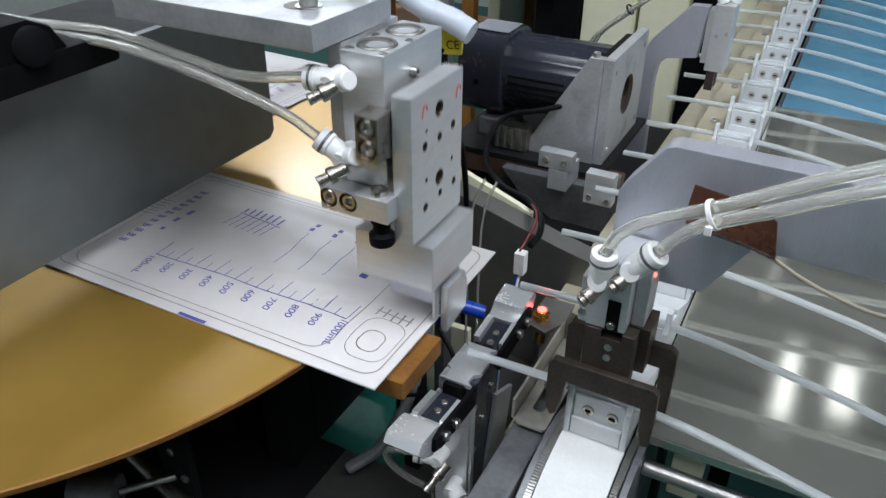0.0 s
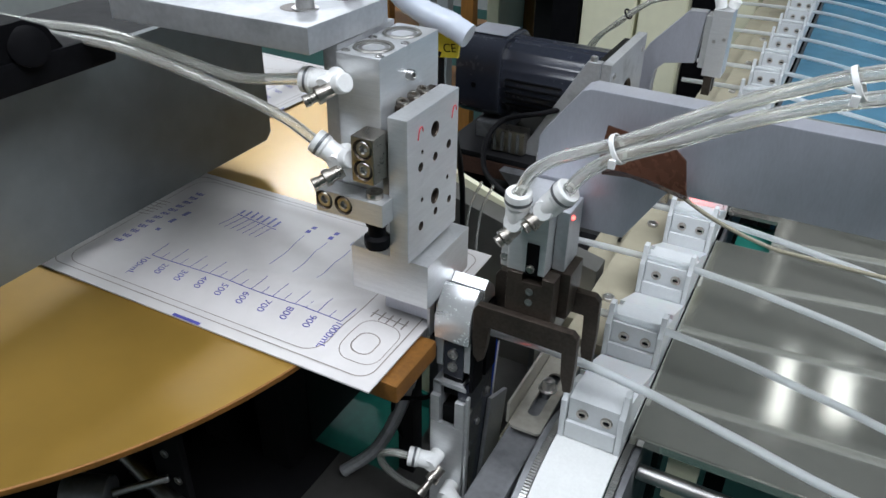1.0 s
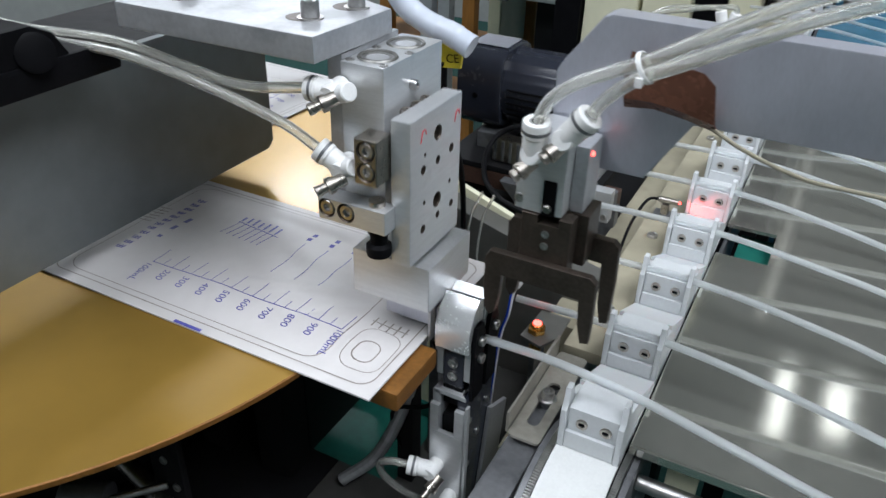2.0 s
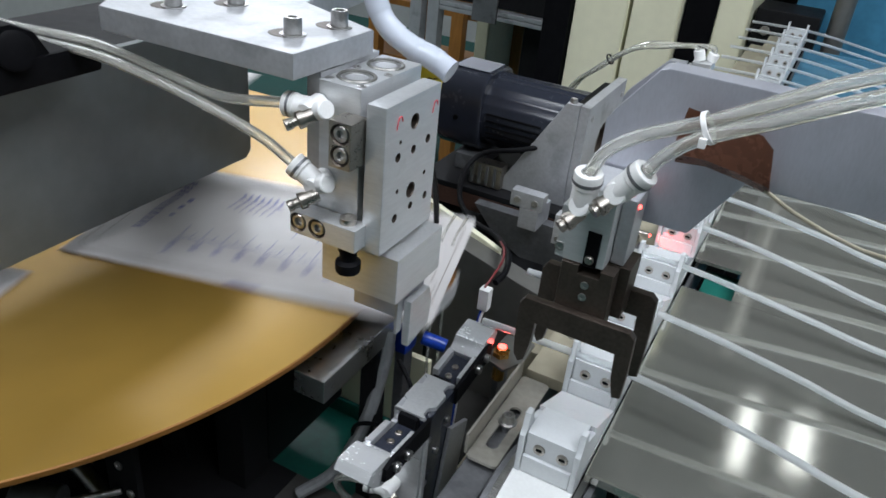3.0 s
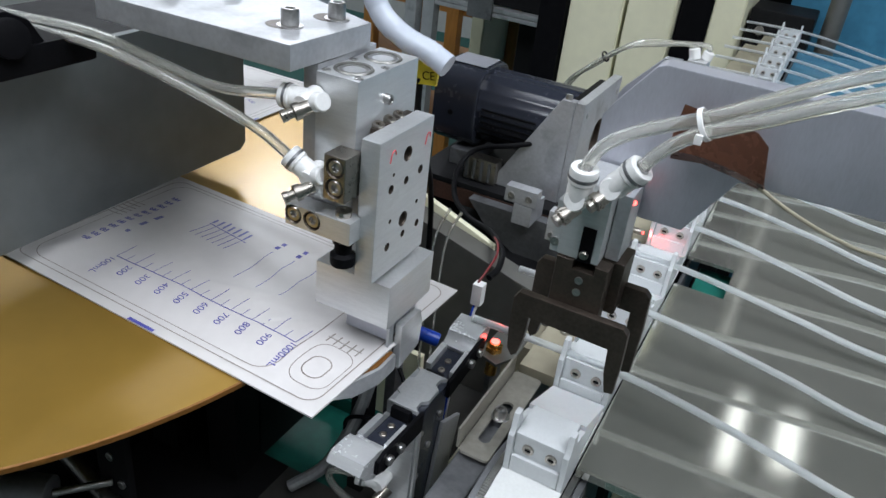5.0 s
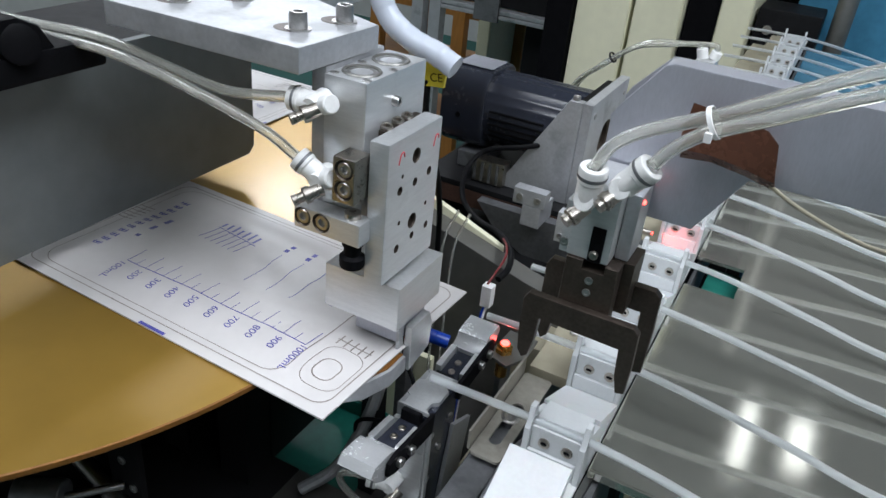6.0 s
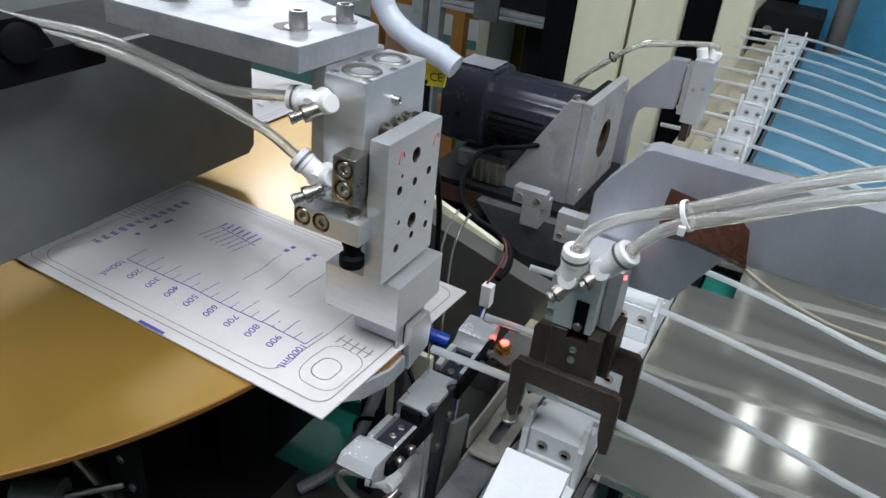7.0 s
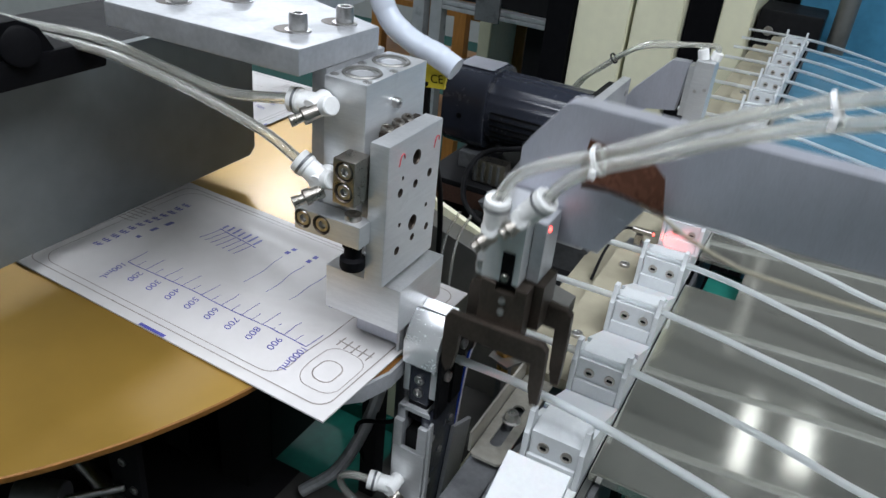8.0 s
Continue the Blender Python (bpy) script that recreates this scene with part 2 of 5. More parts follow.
def bolt(parent, pos, d, r=0.003, h=0.003, mat=None, washer=0.0, name="bolt"):
    """A socket-head screw, its head standing h above pos along d."""
    prof = [(r * 0.98, 0), (r, h * 0.15), (r, h * 0.85), (r * 0.9, h), (r * 0.55, h), (r * 0.5, h * 0.95), (r * 0.5, h * 0.4), (0, h * 0.35)]
    if washer:
        prof = [(r * washer, -0.0002), (r * washer, 0.0007), (r, 0.0008)] + prof[1:]
    return part(name, lathe(prof, pos, d, 14), mat or CHROME, parent)


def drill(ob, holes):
    """Cut real round holes (place, direction, radius, depth) into a part, bore shade painted dark."""
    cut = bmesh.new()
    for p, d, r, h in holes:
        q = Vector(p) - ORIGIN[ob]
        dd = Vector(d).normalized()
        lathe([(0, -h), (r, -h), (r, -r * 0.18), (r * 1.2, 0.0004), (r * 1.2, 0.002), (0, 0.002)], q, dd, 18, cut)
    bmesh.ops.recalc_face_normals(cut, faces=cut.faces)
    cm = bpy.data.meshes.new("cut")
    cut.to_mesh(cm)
    # dark steel colour on the bore walls stands in for shade
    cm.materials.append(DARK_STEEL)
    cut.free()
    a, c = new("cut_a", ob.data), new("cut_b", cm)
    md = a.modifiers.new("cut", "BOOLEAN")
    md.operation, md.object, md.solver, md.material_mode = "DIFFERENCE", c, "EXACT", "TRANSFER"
    dg = bpy.context.evaluated_depsgraph_get()
    dg.update()
    me = bpy.data.meshes.new_from_object(a.evaluated_get(dg))
    for o in (a, c):
        bpy.data.objects.remove(o)
    me.polygons.foreach_set("use_smooth", [True] * len(me.polygons))
    me.set_sharp_from_angle(angle=radians(32))
    ob.data = me
    return ob


def fitting(parent, base, d_in, d_out, r=0.0062, length=0.018):
    """A push-in elbow with a nickel hex stud and screw: stud along d_in, collar along d_out."""
    b = Vector(base)
    di, do = Vector(d_in).normalized(), Vector(d_out).normalized()
    body = part("fitting", lathe([(0, 0), (r * 0.82, 0), (r * 0.9, r * 0.2), (r * 0.9, length * 0.55), (r, length * 0.6), (r, length * 0.96), (r * 0.93, length), (r * 0.55, length), (r * 0.5, length * 0.8), (0, length * 0.8)], b, do, 22), FIT, parent, "white push-in elbow fitting")
    part("collar", lathe([(r * 1.03, length * 0.70), (r * 1.05, length * 0.72), (r * 1.05, length * 0.78), (r * 1.03, length * 0.8)], b, do, 22), CAST, body)
    part("banjo", lathe([(0, -r * 0.9), (r * 0.7, -r * 0.9), (r * 0.8, -r * 0.7), (r * 0.8, r * 1.1), (r * 0.7, r * 1.3), (0, r * 1.3)], b, di, 20), FIT, body)
    return body

# ---- the workshop ----
def structure(name, bm, mat, label):
    o = part(name, bm, mat, None, label)
    return tagged(o, label, "", "", "structure")


RX0, RX1, RY0, RY1 = -3.4, 3.6, -3.0, 4.2
structure("floor", bx(RX0, RX1, RY0, RY1, FLOOR_Z - 0.1, FLOOR_Z, 0), FLOOR, "dark green painted workshop floor")
structure("ceiling", bx(RX0, RX1, RY0, RY1, CEIL_Z, CEIL_Z + 0.1, 0), WALL, "plain pale workshop ceiling")
structure("wall_north", bx(RX0, RX1, RY1, RY1 + 0.12, FLOOR_Z, CEIL_Z, 0), WALL, "plain pale workshop wall")
structure("wall_south", bx(RX0, RX1, RY0 - 0.12, RY0, FLOOR_Z, CEIL_Z, 0), WALL, "plain pale workshop wall")
structure("wall_west", bx(RX0 - 0.12, RX0, RY0, RY1, FLOOR_Z, CEIL_Z, 0), WALL, "plain pale workshop wall")
structure("wall_east", bx(RX1, RX1 + 0.12, RY0, RY1, FLOOR_Z, CEIL_Z, 0), WALL, "plain pale workshop wall")
for lx, ly, lsx, lsy, lw in LAMPS:
    lamp = thing("ceiling_lamp", (lx, ly, CEIL_Z), "white ceiling lamp, added out of view for light and reflections", "lamp", "ceiling lamps")
    part("housing", bx(lx - lsx / 2 - 0.03, lx + lsx / 2 + 0.03, ly - lsy / 2 - 0.03, ly + lsy / 2 + 0.03, CEIL_Z - 0.08, CEIL_Z - 0.002, 0.004), WHITE, lamp)
    part("diffuser", bx(lx - lsx / 2, lx + lsx / 2, ly - lsy / 2, ly + lsy / 2, CEIL_Z - 0.095, CEIL_Z - 0.081, 0.003), LAMP_WHITE, lamp)

# ---- rotary table ----
CX, CY, CR = -0.148, 0.2266, 0.297


def rotary_table():
    o = thing("rotary_table", (CX, CY, -0.008), "golden anodised rotary indexing table on a dark hub", "rotary table")
    part("disc", lathe([(0, 0), (CR, 0), (CR, -0.0036), (CR - 0.0006, -0.0042), (0, -0.0042)], (CX, CY, -0.0012), (0, 0, 1), 220), GOLD, o)
    part("rim", lathe([(CR - 0.0004, 0.0002), (CR + 0.0005, -0.0002), (CR + 0.0007, -0.0010), (CR + 0.0005, -0.0032), (CR - 0.0006, -0.0043)], (CX, CY, -0.0012), (0, 0, 1), 220), GOLD_EDGE, o, "orange-gold edge, darker than the disc top")
    part("hub", lathe([(0.0, -0.0062), (0.09, -0.0062), (0.09, -0.06), (0.14, -0.07), (0.14, -0.17), (0, -0.17)], (CX, CY, 0), (0, 0, 1), 40), DARK, o)
    # one bag rest per station
    for k in range(4):
        turn = Matrix.Translation((CX, CY, 0)) @ Matrix.Rotation(radians(90 * k), 4, "Z") @ Matrix.Translation((-CX, -CY, 0))
        if k == 0:
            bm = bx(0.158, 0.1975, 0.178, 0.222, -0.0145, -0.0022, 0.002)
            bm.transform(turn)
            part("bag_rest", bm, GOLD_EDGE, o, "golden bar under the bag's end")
        else:
            bm = prism([(0.145, 0.176), (0.166, 0.176), (0.178, 0.182), (0.189, 0.194), (0.195, 0.212), (0.195, 0.228), (0.145, 0.228)], "z", -0.0135, -0.0022, 0.0012)
            bm.transform(turn)
            rest = part("bag_rest", bm, ALU_DULL, o, "rounded aluminium bag rest")
            bm = prism([(0.145, 0.178), (0.165, 0.178), (0.177, 0.184), (0.187, 0.195), (0.193, 0.212), (0.193, 0.228), (0.145, 0.228)], "z", -0.0022, -0.0016, 0)
            bm.transform(turn)
            part("facing", bm, GOLD_EDGE, rest)
    return o


TABLE = rotary_table()

# ---- printed bags ----
BX0, BX1, BY0, BY1 = -0.0605, 0.1885, 0.1655, 0.3130


def bag_height(x, y):
    """Height of the film above the table: flat welded rim, soft folds inside."""
    e = min(x - BX0, BX1 - x, y - BY0, BY1 - y)
    s = min(1, max(0, (e - 0.008) / 0.028))
    s = s * s * (3 - 2 * s)
    n = noise.noise(Vector((x * 16, y * 22, 3.1)))
    m = noise.noise(Vector((x * 45 + y * 30, y * 38, 7.7)))
    press = math.exp(-(((x - 0.172) / 0.035) ** 2 + ((y - 0.245) / 0.04) ** 2))
    ridge = math.exp(-((y - 0.262 + 0.22 * (x - 0.06)) / 0.007) ** 2) * max(0, min(1, (x - 0.03) / 0.05)) * 0.0016
    for fa, fo, fw, fx in ((0.30, 0.236, 0.004, 0.055), (-0.35, 0.268, 0.005, 0.075), (0.95, 0.214, 0.0045, 0.100)):
        ridge += math.exp(-((y - fo - fa * (x - 0.13)) / fw) ** 2) * max(0, min(1, (x - fx) / 0.03)) * 0.0011
    return 0.0006 + s * max(0.0, 0.0036 + 0.0034 * n + 0.0007 * m + 0.9 * ridge) * (1 - 0.9 * press)


def strip(pts, w, bm=None, lift=0.00025):
    """A flat printed or welded line that follows the film."""
    bm = bm or bmesh.new()
    fine = []
    for a, b in zip(pts, pts[1:]):
        a, b = Vector(a), Vector(b)
        k = max(1, int((b - a).length / 0.004))
        fine += [a.lerp(b, i / k) for i in range(k)]
    fine.append(Vector(pts[-1]))
    prev = None
    for i, p in enumerate(fine):
        d = (fine[min(i + 1, len(fine) - 1)] - fine[max(i - 1, 0)]).normalized()
        q = Vector((-d.y, d.x)) * w / 2
        pair = [bm.verts.new((c.x, c.y, bag_height(c.x, c.y) + lift)) for c in (p + q, p - q)]
        if prev:
            bm.faces.new((prev[0], prev[1], pair[1], pair[0]))
        prev = pair
    return bm


def rounded(x0, x1, y0, y1, r, n=6):
    out = []
    for cx, cy, a in ((x1 - r, y0 + r, -90), (x1 - r, y1 - r, 0), (x0 + r, y1 - r, 90), (x0 + r, y0 + r, 180)):
        out += [(cx + r * math.cos(radians(a + 90 * i / n)), cy + r * math.sin(radians(a + 90 * i / n))) for i in range(n + 1)]
    return out + out[:1]


def lettering(text, size, m, mat, parent, name="printed_number", label=""):
    cu = bpy.data.curves.new("type", "FONT")
    cu.body, cu.size, cu.align_x, cu.align_y = text, size, "CENTER", "CENTER"
    tmp = bpy.data.objects.new("type", cu)
    me = tmp.to_mesh()
    bm = bmesh.new()
    bm.from_mesh(me)
    tmp.to_mesh_clear()
    bpy.data.objects.remove(tmp)
    bm.transform(m)
    return bm


def film_text(text, size, x, y, parent):
    bm = lettering(text, size, pose(x, y, 0, 0, 0, -90), INK, parent)
    for v in bm.verts:
        v.co.z = bag_height(v.co.x, v.co.y) + 0.00035
    return part("printed_number", bm, INK, parent, smooth=False)


def bag():
    o = thing("printed_bag", (CX, CY, 0), "milky plastic measuring bag with blue scale lying on the golden table", "bag", "bags on the table")
    bm = bmesh.new()
    nx, ny = 96, 60
    top = [[bm.verts.new((BX0 + (BX1 - BX0) * i / nx, BY0 + (BY1 - BY0) * j / ny, 0)) for j in range(ny + 1)] for i in range(nx + 1)]
    for row in top:
        for v in row:
            v.co.z = bag_height(v.co.x, v.co.y)
    for i in range(nx):
        for j in range(ny):
            bm.faces.new((top[i][j], top[i + 1][j], top[i + 1][j + 1], top[i][j + 1]))
    border = [top[i][0] for i in range(nx)] + [top[nx][j] for j in range(ny)] + [top[i][ny] for i in range(nx, 0, -1)] + [top[0][j] for j in range(ny, 0, -1)]
    low = [bm.verts.new((v.co.x, v.co.y, -0.0004)) for v in border]
    n = len(border)
    for i in range(n):
        bm.faces.new((border[i], low[i], low[(i + 1) % n], border[(i + 1) % n]))
    bm.faces.new(low[::-1])
    part("film", bm, FILM, o)
    part("weld", strip(rounded(BX0 + 0.013, 0.1490, BY0 + 0.0115, BY1 - 0.009, 0.013), 0.0006), SEAM, o, "dark welded chamber line")
    part("weld", strip(rounded(BX0 + 0.006, BX1 - 0.0055, BY0 + 0.0070, BY1 - 0.0055, 0.009), 0.0008), SEAM, o, "dark welded rim line")
    part("weld", strip(rounded(0.1560, 0.1805, 0.1810, 0.2165, 0.009), 0.0005), SEAM, o, "rounded hanger weld")
    part("hanger_hole", strip(rounded(0.1610, 0.1735, 0.1870, 0.2050, 0.0060), 0.0008), SEAM, o)
    for k in range(5):
        part("rib", strip([(0.1570 + 0.0050 * k, 0.2170), (0.1570 + 0.0050 * k, 0.2260)], 0.0009), SEAM, o)
    part("rib", strip([(0.1555, 0.2215), (0.1785, 0.2215)], 0.0008), SEAM, o)
    for k in range(6):
        part("rib", strip([(BX0 + 0.005, 0.243 + 0.004 * k), (BX0 + 0.020, 0.243 + 0.004 * k)], 0.0009), SEAM, o)
    # volume scale, 100 to 1000
    s0, s1, sy = 0.0025, 0.1462, 0.2035
    part("scale_line", strip([(s0, sy), (s1, sy)], 0.0007), INK, o, "blue printed scale line")
    step = (s1 - s0) / 9
    for k in range(10):
        x = s0 + step * k
        part("tick", strip([(x, sy), (x, sy + 0.0155)], 0.0005), INK, o)
        if k < 9:
            part("tick", strip([(x + step / 2, sy), (x + step / 2, sy + 0.0075)], 0.00045), INK, o)
        film_text("100mL" if k == 0 else "1000mL" if k == 9 else str(100 * (k + 1)), 0.0066, x + 0.0005, sy - (0.0115 if k in (0, 9) else 0.0085), o)
    # heading that cannot be read: small strokes and bars
    rnd = random.Random(5)
    for k in range(12):
        y = 0.2065 + 0.0068 * k
        bm = bmesh.new()
        strip([(-0.0335, y + 0.0004), (-0.0265, y + 0.0006)], 0.0009, bm)
        for q in range(3):
            x = -0.0332 + 0.0028 * q + rnd.uniform(0, 0.0008)
            strip([(x, y - 0.0020 + rnd.uniform(0, 0.0008)), (x + rnd.uniform(-0.0006, 0.0006), y + 0.0022)], 0.0009, bm)
        strip([(-0.0322, y - 0.0014), (-0.0275, y - 0.0010)], 0.0008, bm)
        part("print_bar", bm, INK, o)
    for x, y, w in ((-0.0165, 0.228, 0.003), (-0.0165, 0.241, 0.006), (-0.0165, 0.254, 0.007)):
        part("print_bar", strip([(x - 0.0017, y), (x + 0.0017, y)], w), INK_PALE, o)
    # the small chart
    part("chart_line", strip([(0.0150, 0.2700), (0.0510, 0.2665)], 0.0007), INK, o)
    for k in range(7):
        x = 0.0165 + 0.0051 * k
        part("tick", strip([(x, 0.2698 - 0.0005 * k), (x - 0.0030, 0.2698 - 0.0170)], 0.0006), INK, o)
        part("print_bar", strip([(x, 0.2712 - 0.0005 * k), (x + 0.0006, 0.2712 + 0.005 + 0.001 * (k % 3))], 0.0017), INK_PALE, o)
    # three ruled lines with small captions
    for k in range(3):
        x = 0.0735 + 0.0181 * k
        part("ruled_line", strip([(x, 0.2315), (x, 0.268)], 0.0006), INK_PALE, o)
        part("print_bar", strip([(x - 0.0008, 0.2715), (x - 0.0008, 0.2750)], 0.0034), INK, o)
        part("print_bar", strip([(x + 0.0002, 0.2770), (x + 0.0002, 0.2805)], 0.0034), INK, o)
    for y in (0.2445, 0.2525):
        part("print_bar", strip([(0.1290, y), (0.1340, y)], 0.0042), INK, o)
    part("edge_mark", strip([(0.0560, BY0 + 0.0012), (0.0760, BY0 + 0.0012)], 0.0023), INK, o, "dark blue registration mark")
    return o


BAG_A = bag()
BAG_B = copy_thing(BAG_A, pose(CX - 0.007, CY + 0.003, 0, 0, 0, 87.4))
BAG_C = copy_thing(BAG_A, pose(CX, CY, 0, 0, 0, 180.0))

# ---- grey cover over the table ----
def press_cover():
    o = thing("press_cover", (-0.10, 0.2, 0.02), "dark grey steel cover hanging over the rotary table", "machine cover")
    part("side_panel", prism([(-0.20, 0.0185), (0.354, 0.0185), (0.360, 0.024), (0.360, 0.128), (-0.20, 0.128)], "x", -0.031, -0.025, 0.0008), STEEL_GREY, o)
    part("top_panel", bx(-0.16, -0.031, -0.20, 0.360, 0.110, 0.116), DARK, o)
    part("end_panel", bx(-0.16, -0.031, 0.354, 0.360, 0.0185, 0.110), STEEL_GREY, o)
    part("hanger", bx(-0.56, -0.10, 0.05, 0.09, 0.1162, 0.150, 0.002), DARK, o)
    part("leg", bx(-0.56, -0.48, 0.03, 0.11, FLOOR_Z, 0.1160, 0.003), DARK, o)
    return o


press_cover()


def clip():
    o = thing("cable_clip", (-0.01, 0.18, 0.128), "black plastic cable clip with a round boss on the grey cover", "cable clip")
    part("body", bx(-0.0245, 0.004, 0.060, 0.2085, 0.1282, 0.1440, 0.003), BLACK, o)
    part("boss", lathe([(0, 0), (0.009, 0), (0.010, 0.001), (0.010, 0.003), (0.008, 0.004), (0, 0.0042)], (0.0030, 0.158, 0.1490), (1, -0.3, 0.3), 24), BLACK, o)
    part("ear", prism([(0.06, 0.142), (0.180, 0.142), (0.172, 0.156), (0.160, 0.162), (0.06, 0.162)], "x", -0.022, 0.0025, 0.003), BLACK, o)


clip()

# ---- slide unit over the station ----
def mount_plate():
    o = thing("mount_plate", (0.08, 0.23, 0.166), "thick milled aluminium mounting plate with hex socket screws", "mounting plate")
    part("plate", prism([(0.033, 0.1865), (0.1500, 0.1885), (0.1525, 0.250), (0.095, 0.272), (0.06, 0.56), (-0.04, 0.56), (-0.02, 0.27)], "z", 0.1600, 0.1725, 0.0012), ALU_DULL, o)
    part("column", bx(-0.02, 0.04, 0.48, 0.54, 0.1727, CEIL_Z - 0.002, 0.003), ALU_DULL, o)
    for x, y in ((0.131, 0.213), (0.138, 0.241), (0.058, 0.211), (0.075, 0.238)):
        # flat dark disc paints a slot's shaded inside; the plate is not cut
        part("slot", lathe([(0.0085, 0.0001), (0.0075, 0.0003), (0.0062, 0.0002), (0, 0.0002)], (x - 0.004, y, 0.1725), (0, 0, 1), 20), DARK_STEEL, o)
        bolt(o, (x, y, 0.1725), (0, 0, 1), 0.0044, 0.0085, CHROME, 1.45)
    return o


mount_plate()


def slide_body():
    o = thing("air_slide_body", (0.16, 0.235, 0.085), "milled aluminium pneumatic slide cylinder bolted under the plate", "pneumatic cylinder")
    part("body", bx(0.1508, 0.1745, 0.2065, 0.2625, 0.0860, 0.1575, 0.001), ALU, o)
    part("back_plate", bx(0.1420, 0.1504, 0.2090, 0.2600, 0.0860, 0.1598, 0.0008), ALU_DULL, o)
    part("rail", bx(0.1749, 0.1786, 0.2180, 0.2500, 0.0900, 0.1300, 0.0005), DARK_STEEL, o)
    for y in (0.2205, 0.2465):
        part("piston_cap", lathe([(0.0098, 0.0001), (0.0092, 0.0009), (0.0080, 0.0006), (0.0074, -0.0012), (0, -0.0012)], (0.1627, y, 0.1576), (0, 0, 1), 26), STEEL_DULL, o)
        part("circlip", lathe([(0.0070, -0.0006), (0.0072, 0.0002), (0.0056, 0.0002), (0.0054, -0.0006)], (0.1627, y, 0.1576), (0, 0, 1), 22), CHROME, o)
    for x, y in ((0.154, 0.2105), (0.172, 0.2105), (0.154, 0.2335), (0.172, 0.2335)):
        bolt(o, (x, y, 0.1572), (0, 0, 1), 0.0022, 0.0008)
    bolt(o, (0.1745, 0.2316, 0.1434), (1, 0, 0), 0.0026, 0.0035)
    for y in (0.2225, 0.2330, 0.2420):
        bolt(o, (0.1765, y, 0.1305), (0.15, -0.1, 1), 0.0032, 0.0036, NICKEL)
    part("end_block", bx(0.1755, 0.1790, 0.2170, 0.2520, 0.1260, 0.1325, 0.0006), DARK_STEEL, o)
    stop = part("fixed_stop", bx(0.1425, 0.1815, 0.1945, 0.2060, 0.0790, 0.0915, 0.0008), ALU, o)
    for x in (0.1475, 0.1590):
        bolt(stop, (x, 0.1983, 0.0858), (0, -1, 0), 0.0041, 0.0034, CHROME)
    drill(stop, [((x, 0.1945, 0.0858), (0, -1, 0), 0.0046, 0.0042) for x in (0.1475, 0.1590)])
    part("stop_screw", lathe([(0, 0.0), (0.0062, 0.0), (0.0066, 0.002), (0.0066, 0.0055), (0.0045, 0.007), (0.0045, 0.012), (0.0055, 0.0125), (0.0055, 0.0155), (0, 0.0155)], (0.1735, 0.2015, 0.0635), (0, 0, 1), 20), BLACK, o, "black rubber bumper")
    part("stop_screw_head", lathe([(0.0042, 0), (0.0042, 0.003), (0.002, 0.0032), (0, 0.002)], (0.1735, 0.2005, 0.0915), (0, 0, 1), 16), NICKEL, o)
    fitting(o, (0.1525, 0.1985, 0.1455), (0, 1, 0.15), (-1, -0.12, -0.02), 0.0060, 0.0135)
    fitting(o, (0.1560, 0.1985, 0.1085), (0, 1, 0.15), (-0.86, -0.15, 0.55), 0.0060, 0.0150)
    for p, d in (((0.1585, 0.1965, 0.1465), (0.9, -0.3, 0.35)), ((0.1600, 0.1965, 0.1100), (0.9, -0.3, 0.35))):
        part("port", rod(p, Vector(p) + Vector(d).normalized() * 0.0060, 0.0046, 20), FIT, o)
    for p in ((0.1555, 0.1925, 0.1440), (0.1570, 0.1920, 0.1035)):
        q = Vector(p)
        d = Vector((-0.55, -0.75, -0.3)).normalized()
        part("throttle_screw", lathe([(0, -0.004), (0.0034, -0.004), (0.0034, 0.0025), (0.0042, 0.0026), (0.0042, 0.0055), (0.0024, 0.006), (0.0024, 0.0085), (0.0028, 0.009), (0.0028, 0.0115), (0, 0.0115)], q, d, 12), NICKEL, o)
    return o


slide_body()


